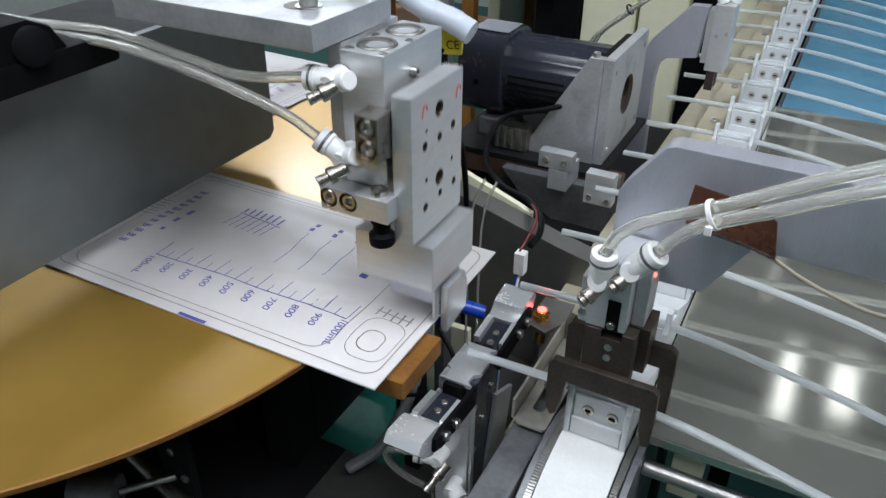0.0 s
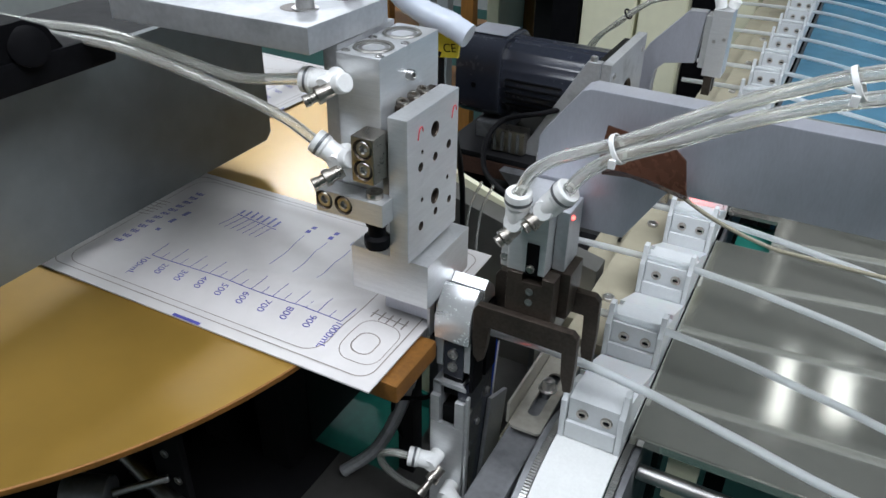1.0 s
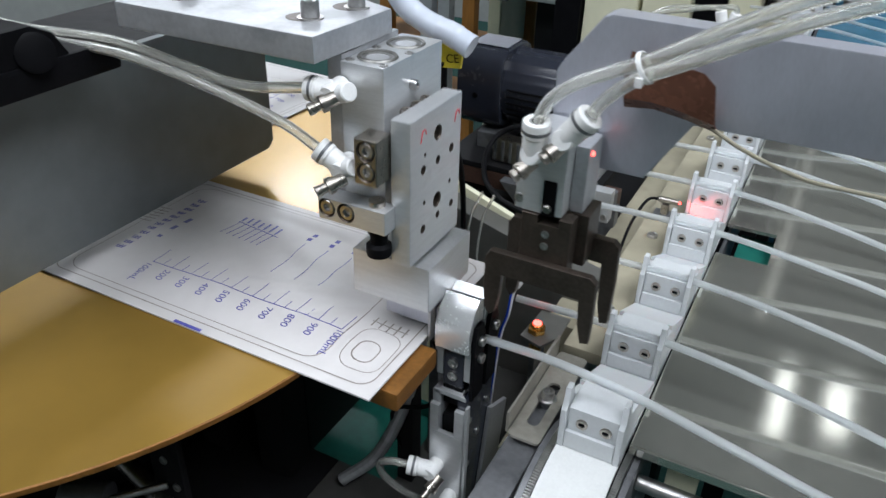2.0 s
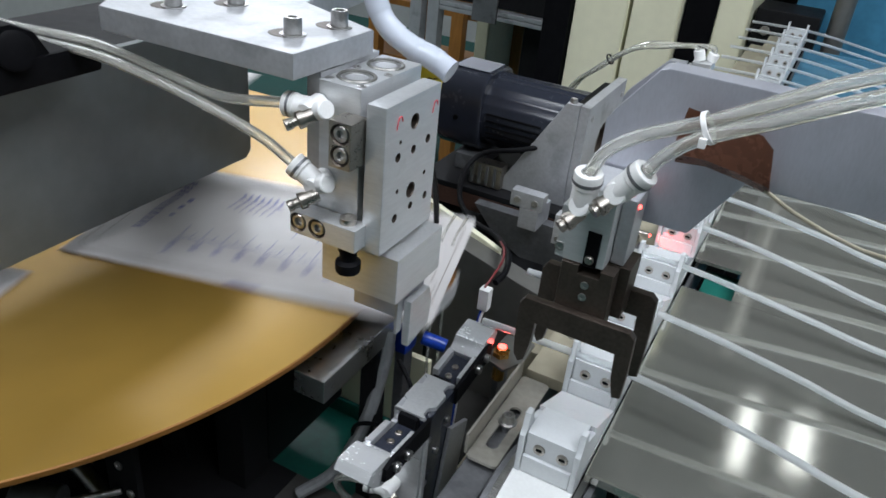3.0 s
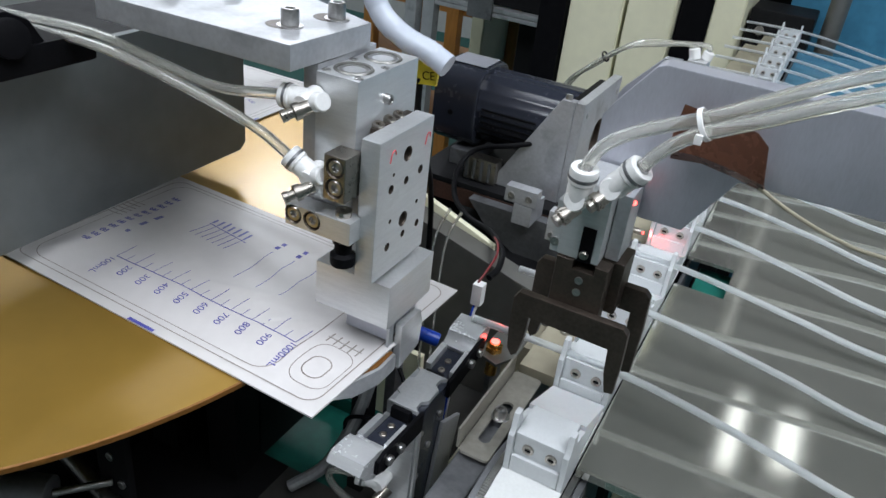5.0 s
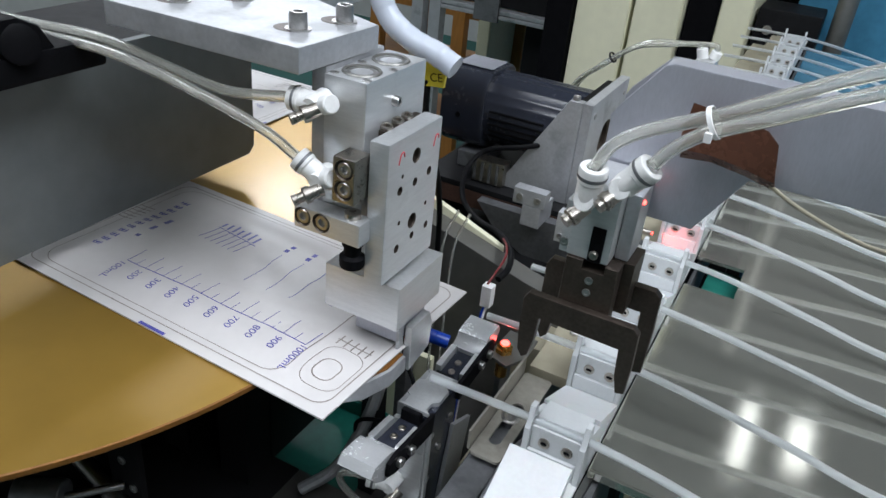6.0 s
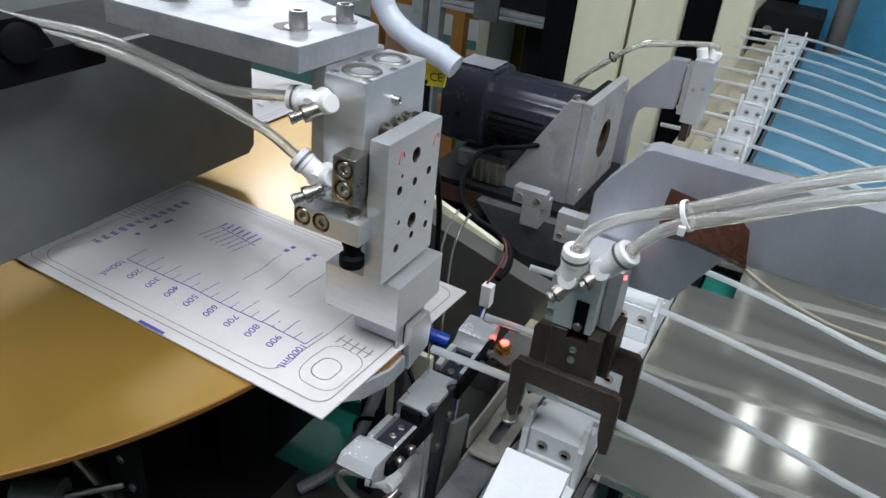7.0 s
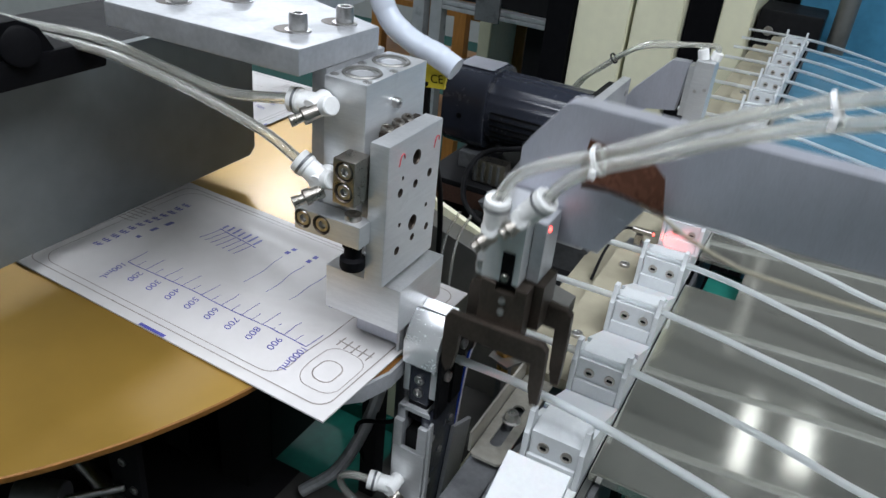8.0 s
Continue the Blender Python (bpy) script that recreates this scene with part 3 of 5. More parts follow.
def slide_table():
    o = thing("slide_table", (0.185, 0.23, 0.0), "aluminium slide table with drilled holes and a pressing foot", "slide table")
    plate = part("plate", bx(0.1792, 0.1900, 0.2038, 0.2560, 0.0555, 0.1325, 0.001), ALU, o)
    bores = []
    for y, z, r in ((0.2307, 0.1191, 0.0036), (0.2312, 0.0823, 0.0038), (0.2455, 0.1056, 0.0022), (0.2164, 0.1046, 0.0022), (0.2312, 0.1044, 0.0021),
                    (0.2472, 0.0732, 0.0020), (0.2446, 0.0873, 0.0012), (0.2167, 0.0718, 0.0022), (0.2321, 0.0732, 0.0019), (0.2177, 0.0863, 0.0012), (0.2180, 0.1120, 0.0010)):
        bores.append(((0.19, y, z), (1, 0, 0), r, 0.008))
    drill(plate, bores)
    for y, z in ((0.2155, 0.1235), (0.2500, 0.1225)):
        part("marker_stroke", sweep([(0.1901, y - 0.002, z - 0.004), (0.1902, y - 0.0005, z + 0.001), (0.1902, y + 0.002, z + 0.0015), (0.1901, y + 0.003, z - 0.001)], 0.00035, 5), RED_INK, plate, "red marker stroke")
    stop = part("moving_stop", bx(0.1665, 0.1788, 0.1925, 0.2060, 0.1020, 0.1250, 0.0007), NICKEL, o, "nickel-plated stop block")
    for z in (0.1190, 0.1085):
        bolt(stop, (0.1728, 0.1963, z), (0, -1, 0), 0.0041, 0.0034, CHROME)
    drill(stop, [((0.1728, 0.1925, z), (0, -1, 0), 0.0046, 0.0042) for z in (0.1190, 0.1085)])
    part("foot_block", bx(0.1485, 0.1955, 0.2140, 0.2620, 0.0230, 0.0500, 0.0007), ALU, o)
    part("jaw", bx(0.1600, 0.1880, 0.2290, 0.2600, 0.0035, 0.0228, 0.0005), ALU_PALE, o)
    part("lower_jaw", prism([(0.2330, -0.016), (0.2560, -0.012), (0.2580, 0.004), (0.2540, 0.014), (0.2330, 0.014)], "x", 0.1902, 0.1950, 0.0006), ALU, o)
    part("jaw_tip", bx(0.1882, 0.1900, 0.2270, 0.2325, -0.0060, 0.0180, 0.0004), ALU_DULL, o)
    return o


SLIDE = slide_table()


def air_tube(name, pts, r, label, mat=TUBE, bore=0.0):
    o = part(name, sweep(pts, r, 12, bore=bore), mat, None, label)
    return tagged(o, label, "air tube")


air_tube("air_tube", [(-0.42, 0.28, 0.100), (-0.20, 0.22, 0.137), (-0.07, 0.200, 0.1425), (0.014, 0.196, 0.1480), (0.064, 0.195, 0.1435), (0.100, 0.196, 0.1395), (0.1390, 0.197, 0.1452)], 0.0027, "clear air tube running to the upper elbow fitting", bore=0.0018)
air_tube("air_tube", [(-0.42, 0.26, 0.096), (-0.20, 0.215, 0.131), (-0.07, 0.195, 0.1390), (0.014, 0.191, 0.1440), (0.060, 0.190, 0.1410), (0.098, 0.193, 0.1330), (0.125, 0.196, 0.1245), (0.1432, 0.196, 0.1165)], 0.0027, "clear air tube running to the lower elbow fitting", bore=0.0018)

# ---- conveyor with tube carriers ----
PITCH, BELT_X0, BELT_X1, ROW_Y, BELT_Z = 0.0779, 0.2690, 0.3045, 0.2380, -0.0480
WHEEL_Y, WHEEL_Z, WHEEL_R = 0.2280, -0.1330, 0.0850


def conveyor():
    o = thing("conveyor", (0.2868, 0.8, FLOOR_Z), "narrow white belt conveyor on a grey steel frame", "conveyor")
    # belt: flat run, then down round the wheel
    arc = [radians(a) for a in range(0, 181, 6)]
    outer = [(1.54, BELT_Z)] + [(WHEEL_Y - WHEEL_R * math.sin(a), WHEEL_Z + WHEEL_R * math.cos(a)) for a in arc]
    inner = [(1.54, BELT_Z - 0.003)] + [(WHEEL_Y - (WHEEL_R - 0.003) * math.sin(a), WHEEL_Z + (WHEEL_R - 0.003) * math.cos(a)) for a in arc]
    bm = bmesh.new()
    quads = [[bm.verts.new((x, y, z)) for x, (y, z) in ((BELT_X0, p), (BELT_X1, p), (BELT_X1, q), (BELT_X0, q))] for p, q in zip(outer, inner)]
    for a, c in zip(quads, quads[1:]):
        for k in range(4):
            bm.faces.new((a[k], a[(k + 1) % 4], c[(k + 1) % 4], c[k]))
    bm.faces.new(quads[0])
    bm.faces.new(quads[-1])
    part("belt", bm, BELT, o, "white belt")
    # toothed wheels beside the belt, smooth flanges outside them
    for x0, x1, f0, f1 in ((0.2645, 0.2682, 0.2600, 0.2643), (0.3055, 0.3092, 0.3094, 0.3135)):
        n = 1200
        pts = []
        for i in range(n):
            a = 2 * math.pi * i / n
            r = WHEEL_R - (0.0004 if i % 4 < 2 else 0.0016)
            pts.append((WHEEL_Y + r * math.cos(a), WHEEL_Z + r * math.sin(a)))
        w = part("wheel", prism(pts, "x", x0, x1, 0), STEEL, o, "finely toothed steel wheel")
        part("flange", lathe([(0, f0), (WHEEL_R - 0.0035, f0), (WHEEL_R - 0.0025, f0 + 0.0008), (WHEEL_R - 0.0025, f1), (0, f1)], (0, WHEEL_Y, WHEEL_Z), (1, 0, 0), 90), CAST, w)
    part("shaft", rod((0.24, WHEEL_Y, WHEEL_Z), (0.62, WHEEL_Y, WHEEL_Z), 0.009, 24), CHROME, o)
    part("cross_rod", rod((0.3140, 0.245, -0.0665), (0.70, 0.245, -0.0665), 0.0046, 24), CHROME, o)
    part("side_rail", bx(0.2375, 0.2580, 0.10, 1.54, -0.115, -0.0600, 0.003), CAST, o, "pitted grey cast side rail")
    part("guide_strip", bx(0.2400, 0.2675, 0.322, 1.54, -0.0590, -0.0500, 0.001), TAN, o, "stained cream guide strip")
    for k in range(8):
        bolt(o, (0.2540, 0.375 + 0.12 * k, -0.0500), (0, 0, 1), 0.0042, 0.0028)
    part("outer_rail", bx(0.3060, 0.3090, 0.36, 1.54, -0.115, -0.0600, 0.0008), CAST, o)
    part("frame_beam", bx(0.2100, 0.2370, 0.37, 1.54, -0.150, -0.072, 0.002), TAN, o, "stained cream frame beam")
    for y in (0.5, 1.3):
        part("leg", bx(0.262, 0.302, y - 0.02, y + 0.02, FLOOR_Z, -0.115, 0.002), DARK, o)
    return o


conveyor()


def carrier():
    o = thing("tube_carrier", (0.2868, ROW_Y, BELT_Z), "white plastic tube carrier with two screws on the belt", "tube carrier", "carriers on the belt")
    y = ROW_Y
    part("ramp", prism([(y + 0.0236, BELT_Z + 0.0002), (y + 0.0710, BELT_Z + 0.0002), (y + 0.0710, BELT_Z + 0.0022), (y + 0.0236, BELT_Z + 0.0250)], "x", 0.2694, 0.3041, 0.0006), WHITE, o, "white sloping cover plate")
    part("clamp_block", prism([(y - 0.0035, BELT_Z + 0.0004), (y + 0.0233, BELT_Z + 0.0004), (y + 0.0233, BELT_Z + 0.0252), (y + 0.0065, BELT_Z + 0.0285), (y - 0.0035, BELT_Z + 0.0270)], "x", 0.2726, 0.3009, 0.0008), BLOCK, o)
    for x in (0.2810, 0.2945):
        head = bolt(o, (x, y - 0.0035, BELT_Z + 0.0182), (0, -1, 0), 0.0034, 0.0012, NICKEL, name="screw")
        # raised black bar stands in for the shade in the screw's drive
        part("recess_shade", bx(x - 0.0018, x + 0.0018, y - 0.0049, y - 0.0042, BELT_Z + 0.0175, BELT_Z + 0.0189, 0.0002), BLACK, head)
    part("skirt", bx(0.2726, 0.3009, y - 0.0062, y - 0.0037, BELT_Z + 0.0004, BELT_Z + 0.0120, 0.0007), BLOCK, o)
    for x0, x1 in ((0.2690, 0.2724), (0.3011, 0.3045)):
        part("post", prism([(y - 0.0065, BELT_Z - 0.002), (y + 0.0230, BELT_Z - 0.002), (y + 0.0230, BELT_Z + 0.022), (y + 0.0060, BELT_Z + 0.0285), (y + 0.0035, BELT_Z + 0.0385), (y - 0.0020, BELT_Z + 0.0385), (y - 0.0040, BELT_Z + 0.0285), (y - 0.0065, BELT_Z + 0.026)], "x", x0, x1, 0.0006), BLOCK, o)
    return o


CARRIERS = [carrier()]
for k in range(1, 17):
    CARRIERS.append(copy_thing(CARRIERS[0], pose(0.2868, ROW_Y + PITCH * k, BELT_Z)))


def tube(k, sag, end_y):
    """A soft bag tube lying in a carrier, its long end drooping over the tray."""
    y = ROW_Y + PITCH * k
    z = -0.0195
    pts = [(0.2065, y, z - 0.0015), (0.240, y, z - 0.0005), (0.272, y, z), (0.301, y, z), (0.345, y - 0.002, z - 0.003), (0.400, y - 0.006 + 0.5 * end_y, z - 0.0095), (0.465, y - 0.012 + end_y, z - sag), (0.60, y - 0.016 + 2 * end_y, z - sag - 0.001)]
    o = part("bag_tube", sweep(pts, 0.0024, 14), HOSE, None, pivot=(0.2868, y, z))
    return tagged(o, "milky soft plastic tube lying in its carrier", "tube", "tubes in the carriers")


TUBES = [tube(k, 0.0155 + 0.001 * ((k * 7) % 3), 0.003 * (((k * 5) % 4) - 1.5)) for k in range(17)]


# ---- steel tray beside the conveyor ----
def tray():
    o = thing("steel_tray", (0.7, 0.8, -0.045), "flat polished stainless steel tray beside the conveyor", "steel tray")
    z0, z1 = -0.0475, -0.0445
    part("sheet", bx(0.3062, 1.10, 0.2485, 0.487, z0, z1, 0.0006), TRAY, o)
    part("sheet", bx(0.3455, 1.10, 0.4872, 0.540, z0, z1, 0), TRAY, o)
    part("sheet", bx(0.3062, 1.10, 0.5402, 0.80, z0, z1, 0), TRAY, o)
    part("lip", bx(0.3062, 1.10, 0.2466, 0.2483, -0.0500, z1, 0.0004), TRAY, o)
    for y in (0.30, 0.77):
        part("leg", bx(1.02, 1.06, y - 0.02, y + 0.02, FLOOR_Z, z0 - 0.0002, 0.002), DARK, o)
    part("hanging_block", bx(0.3270, 0.3450, 0.2640, 0.2720, -0.1000, z0 - 0.0002, 0.001), CREAM, o, "pale cream block under the tray")
    part("cross_beam", bx(0.32, 1.06, 0.70, 0.74, -0.09, z0 - 0.0002, 0.002), DARK, o)


tray()
bt = thing("blue_tray", (0.7, 1.1, -0.06), "pale blue painted sheet tray under the far tubes", "tray")
part("sheet", bx(0.3100, 1.10, 0.8015, 1.45, -0.0640, -0.0600, 0.0008), BLUE_PALE, bt)
part("rim", bx(0.3100, 1.10, 1.4502, 1.4560, -0.0640, -0.0450, 0.0008), BLUE_PALE, bt)
for y in (0.86, 1.40):
    part("leg", bx(1.02, 1.06, y - 0.02, y + 0.02, FLOOR_Z, -0.0642, 0.002), DARK, bt)
    part("leg", bx(0.34, 0.37, y - 0.02, y + 0.02, FLOOR_Z, -0.0642, 0.002), DARK, bt)
g = thing("green_sensor_block", (0.333, 0.55, -0.09), "dark green block below the tray's square notch", "sensor block")
part("body", bx(0.318, 0.350, 0.515, 0.560, -0.095, -0.062, 0.001), TEAL, g)

# ---- transfer arm with tube gripper ----
def transfer_arm(name, label):
    o = thing(name, (0.29, 0.245, 0.0), label, "gripper arm")
    beam = part("beam", prism([(0.2735, 0.0450), (0.2735, 0.0900), (0.2770, 0.0960), (0.2930, 0.1175), (0.2970, 0.1190), (0.75, 0.1165), (0.75, 0.0780), (0.340, 0.0755), (0.322, 0.0450)], "y", 0.2620, 0.2760, 0.0009), ALU_PALE, o, "pale anodised aluminium beam")
    part("gripper_body", bx(0.2735, 0.2940, 0.2305, 0.2600, 0.0300, 0.0690, 0.001), ALU, o)
    part("gripper_cap", bx(0.2942, 0.3010, 0.2400, 0.2600, 0.0300, 0.0640, 0.001), ALU_DULL, o)
    part("side_block", bx(0.2690, 0.2733, 0.2330, 0.2560, 0.0290, 0.0560, 0.0008), ALU, o)
    bolt(o, (0.2712, 0.2330, 0.0345), (0, -1, 0), 0.0024, 0.0008)
    # raised black bar paints the dark inside of the guide's slot
    part("slot_shade_bar", bx(0.2840, 0.2905, 0.2296, 0.2306, 0.0300, 0.0480, 0.0003), BLACK, o)
    part("guide_pin", rod((0.2872, 0.2294, 0.0345), (0.2872, 0.2270, 0.0345), 0.0022, 14), NICKEL, o)
    part("cross_head", prism([(0.2745, 0.0), (0.3000, 0.0), (0.3000, 0.0298), (0.2935, 0.0298), (0.2935, 0.0255), (0.2830, 0.0255), (0.2830, 0.0298), (0.2745, 0.0298)], "y", 0.2290, 0.2390, 0.0007), DARK_STEEL, o)
    for z in (0.0205, 0.0140):
        bolt(o, (0.2875, 0.2290, z), (0, -1, 0), 0.0020, 0.0008, CHROME, name="screw")
    part("rear_cross_head", bx(0.2755, 0.3050, 0.2395, 0.2590, 0.0020, 0.0298, 0.0007), DARK_STEEL, o)

    def jaw(y0, y1, nm, wide, drop, reach=1.0):
        pts = [(0.2615, 0.0095), (0.3165, 0.0095), (0.3195, 0.0065), (0.3200, -0.0130), (0.3195, -0.0315), (0.3150, -0.0325), (0.3125, -0.0220), (0.3115, -0.0045), (0.2690, -0.0035), (0.2680, -0.0200), (0.2660, -0.0300), (0.2630, -0.0325), (0.2600, -0.0280), (0.2590, -0.0130), (0.2590, 0.0055)]
        part(nm, prism([(0.259 + (x - 0.259) * wide, z - drop if z > -0.02 else z * reach) for x, z in pts], "y", y0, y1, 0.0008), DARK_STEEL, o, "burnished steel fork")
    jaw(0.2240, 0.2288, "front_jaw", 0.955, 0.0032)
    jaw(0.2520, 0.2570, "rear_jaw", 0.985, -0.0030, 1.15)
    # elbows and hoses
    fitting(o, (0.2805, 0.2220, 0.0640), (0, 1, -0.2), (0.06, -0.15, 1), 0.0064, 0.0165)
    fitting(o, (0.2945, 0.2220, 0.0740), (0, 1, -0.2), (0.62, -0.1, 0.78), 0.0064, 0.0165)
    for p in ((0.2790, 0.2185, 0.0585), (0.2920, 0.2185, 0.0700)):
        part("throttle_screw", lathe([(0, -0.004), (0.0036, -0.004), (0.0036, 0.002), (0.0042, 0.0022), (0.0042, 0.005), (0.0026, 0.0055), (0.0030, 0.006), (0.0030, 0.0080), (0, 0.0080)], p, (-0.5, -0.7, -0.5), 12), NICKEL, o)
    part("air_hose", sweep([(0.2812, 0.2210, 0.0790), (0.2860, 0.2215, 0.0900), (0.2965, 0.2225, 0.0990), (0.3109, 0.2230, 0.1065), (0.3240, 0.2230, 0.1130), (0.3440, 0.2230, 0.1250), (0.3635, 0.2235, 0.1365), (0.3850, 0.2240, 0.1470), (0.4150, 0.2250, 0.1590), (0.50, 0.235, 0.180), (0.62, 0.25, 0.165), (0.70, 0.262, 0.1248)], 0.0030, 12, bore=0.0018), TUBE, o, "clear air hose")
    part("air_hose", sweep([(0.3050, 0.2205, 0.0875), (0.3090, 0.2200, 0.0940), (0.3161, 0.2200, 0.1015), (0.3250, 0.2195, 0.1080), (0.3454, 0.2190, 0.1190), (0.3648, 0.2190, 0.1300), (0.3850, 0.2190, 0.1400), (0.4150, 0.2200, 0.1510), (0.50, 0.230, 0.172), (0.62, 0.245, 0.157), (0.70, 0.262, 0.1168)], 0.0030, 12, bore=0.0018), TUBE, o, "clear air hose")
    for x, z in ((0.3235, 0.1105), (0.4040, 0.1535)):
        part("cable_tie", lathe([(0.0062, -0.0011), (0.0068, -0.0009), (0.0068, 0.0009), (0.0062, 0.0011)], (x, 0.2213, z), (0.85, 0, 0.5), 20), FIT, o, "white cable tie")
        part("tie_head", bx(x - 0.0015, x + 0.0015, 0.2130, 0.2150, z - 0.006, z - 0.002, 0.0004), FIT, o)
    part("indicator", lathe([(0.0012, 0), (0.0012, 0.0006), (0, 0.0010)], (0.3010, 0.2440, 0.0600), (1, -0.5, 0.2), 10), RED_GLOW, o, "small glowing red indicator")
    # brown shield and its wire
    bm = bmesh.new()
    shp = [(0.3100, 0.1070, 0.2560), (0.3320, 0.1045, 0.2550), (0.3420, 0.1030, 0.2545), (0.3475, 0.0985, 0.2540), (0.3505, 0.0830, 0.2530), (0.3350, 0.0865, 0.2530), (0.3220, 0.0880, 0.2530), (0.3100, 0.0875, 0.2530), (0.3085, 0.0930, 0.2540)]
    low = [(0.3100, 0.0875, 0.2530), (0.3220, 0.0880, 0.2530), (0.3350, 0.0865, 0.2530), (0.3505, 0.0830, 0.2530), (0.3515, 0.0785, 0.2570), (0.3380, 0.0815, 0.2575), (0.3230, 0.0835, 0.2580), (0.3095, 0.0820, 0.2580)]
    for loop in (shp, low):
        bm.faces.new([bm.verts.new((x, y - 0.003, z)) for x, z, y in loop])
    bmesh.ops.remove_doubles(bm, verts=bm.verts, dist=0.0001)
    bmesh.ops.recalc_face_normals(bm, faces=bm.faces)
    bmesh.ops.triangulate(bm, faces=bm.faces[:])
    bmesh.ops.solidify(bm, geom=bm.faces[:], thickness=0.0012)
    part("shield", bm, COPPER, o, "bent brown sheet shield")
    part("wire", sweep([(0.3490, 0.2520, 0.0800), (0.3640, 0.2500, 0.0740), (0.3840, 0.2500, 0.0680), (0.4040, 0.2500, 0.0660), (0.47, 0.25, 0.0680), (0.55, 0.2605, 0.0820)], 0.0010, 8), TAN, o, "beige cord")
    return o


ARM = transfer_arm("transfer_arm", "aluminium transfer arm with dark steel tube gripper and clear hoses")
col = thing("arm_column", (0.80, 0.32, FLOOR_Z), "grey steel column carrying the transfer arm", "machine column")
part("post", bx(0.70, 0.82, 0.2770, 0.36, FLOOR_Z, 0.26, 0.003), CAST, col)

# ---- opening gripper under the bag mouth ----
TOOL_X, TOOL_Y, TOOL_Z = 0.2060, 0.2400, -0.0400


def clamp_tool():
    o = thing("clamp_gripper", (TOOL_X, TOOL_Y, -0.16), "two-armed pneumatic clamp gripper standing under the bag mouth", "pneumatic gripper")
    part("cheek", prism([(TOOL_Y - 0.018, -0.130), (TOOL_Y + 0.018, -0.130), (TOOL_Y + 0.018, -0.034), (TOOL_Y - 0.018, -0.034)], "x", 0.2110, 0.2170, 0.0008), BLACK_PAINT, o, "black side cheek")
    part("cheek", prism([(TOOL_Y - 0.018, -0.130), (TOOL_Y + 0.018, -0.130), (TOOL_Y + 0.018, -0.032), (TOOL_Y - 0.018, -0.032)], "x", 0.1950, 0.2005, 0.0008), ALU_DULL, o)
    part("body", bx(0.2006, 0.2109, TOOL_Y - 0.016, TOOL_Y + 0.016, -0.150, -0.050, 0.0008), DARK, o)
    top = prism([(0.1955, 0.222), (0.1990, 0.224), (0.1985, 0.231), (0.1955, 0.233), (0.1955, 0.246), (0.1990, 0.248), (0.1985, 0.255), (0.1955, 0.258), (0.2165, 0.258), (0.2130, 0.255), (0.2130, 0.249), (0.2165, 0.246), (0.2165, 0.234), (0.2130, 0.231), (0.2130, 0.225), (0.2165, 0.222)], "z", -0.0338, -0.0308, 0.0003)
    part("top_plate", top, ALU, o, "slotted aluminium top plate")
    part("front_plate", bx(0.1952, 0.2168, TOOL_Y - 0.0215, TOOL_Y - 0.0182, -0.1495, -0.0600, 0.0008), ALU, o)
    for x0, x1 in ((0.1952, 0.2010), (0.2110, 0.2168)):
        part("front_prong", bx(x0, x1, TOOL_Y - 0.0215, TOOL_Y - 0.0182, -0.0598, -0.0400, 0.0006), ALU, o)
    part("foot", bx(0.188, 0.224, 0.212, 0.268, -0.1598, -0.1502, 0.001), CAST, o)
    part("back_bracket", prism([(0.236, -0.1500), (0.262, -0.1500), (0.278, -0.0720), (0.252, -0.0600)], "x", 0.2172, 0.2200, 0.0005), ALU_DULL, o)
    for y, z in ((0.226, -0.050), (0.250, -0.052), (0.226, -0.085), (0.250, -0.086), (0.238, -0.068)):
        bolt(o, (0.2170, y, z), (1, 0, 0), 0.0022, 0.0012)
    part("edge_strip", bx(0.2171, 0.2190, 0.2200, 0.2235, -0.1300, -0.0360, 0.0005), ALU, o)
    fitting(o, (0.2010, 0.2120, -0.0860), (0, 1, 0), (-0.9, -0.3, 0.1), 0.0058, 0.0150)
    fitting(o, (0.2110, 0.2120, -0.1080), (0, 1, 0), (0.8, -0.5, -0.1), 0.0058, 0.0150)
    part("throttle_screw", lathe([(0, -0.004), (0.0034, -0.004), (0.0034, 0.0025), (0.0042, 0.0026), (0.0042, 0.006), (0.0024, 0.0065), (0.0024, 0.012), (0.003, 0.0125), (0.003, 0.016), (0, 0.016)], (0.2060, 0.2080, -0.0900), (-0.30, -0.75, -0.55), 12), NICKEL, o)
    arms = []
    for side, nm in ((-1, "near_arm"), (1, "far_arm")):
        py = TOOL_Y + side * 0.0105
        piv = (TOOL_X, py, TOOL_Z)

        def yy(v):
            return py + side * v
        # built standing up (closed); the arm leans out when open
        prof = [(-0.0098, 0.0530), (-0.0098, 0.0665), (-0.0045, 0.0700), (0.0020, 0.0640), (0.0075, 0.0540), (0.0075, 0.0400), (-0.0030, 0.0400), (-0.0040, 0.0430), (-0.0058, 0.0462), (-0.0090, 0.0485)]
        arm = part(nm, prism([(yy(v), TOOL_Z + h) for v, h in prof], "x", 0.1955, 0.2165, 0.0006), ALU_BRIGHT, o, "bright milled aluminium clamp jaw", pivot=piv)
        lo, hi = sorted((yy(-0.0045), yy(0.0040)))
        for x0, x1 in ((0.1955, 0.1995), (0.2125, 0.2165)):
            part("finger", bx(x0, x1, lo, hi, TOOL_Z + 0.0180, TOOL_Z + 0.0399, 0.0005), ALU, arm)
        lo, hi = sorted((yy(-0.0005), yy(0.0040)))
        part("insert", bx(0.1997, 0.2123, lo, hi, TOOL_Z + 0.0120, TOOL_Z + 0.0398, 0.0006), BLACK_PAINT, arm, "black steel insert")
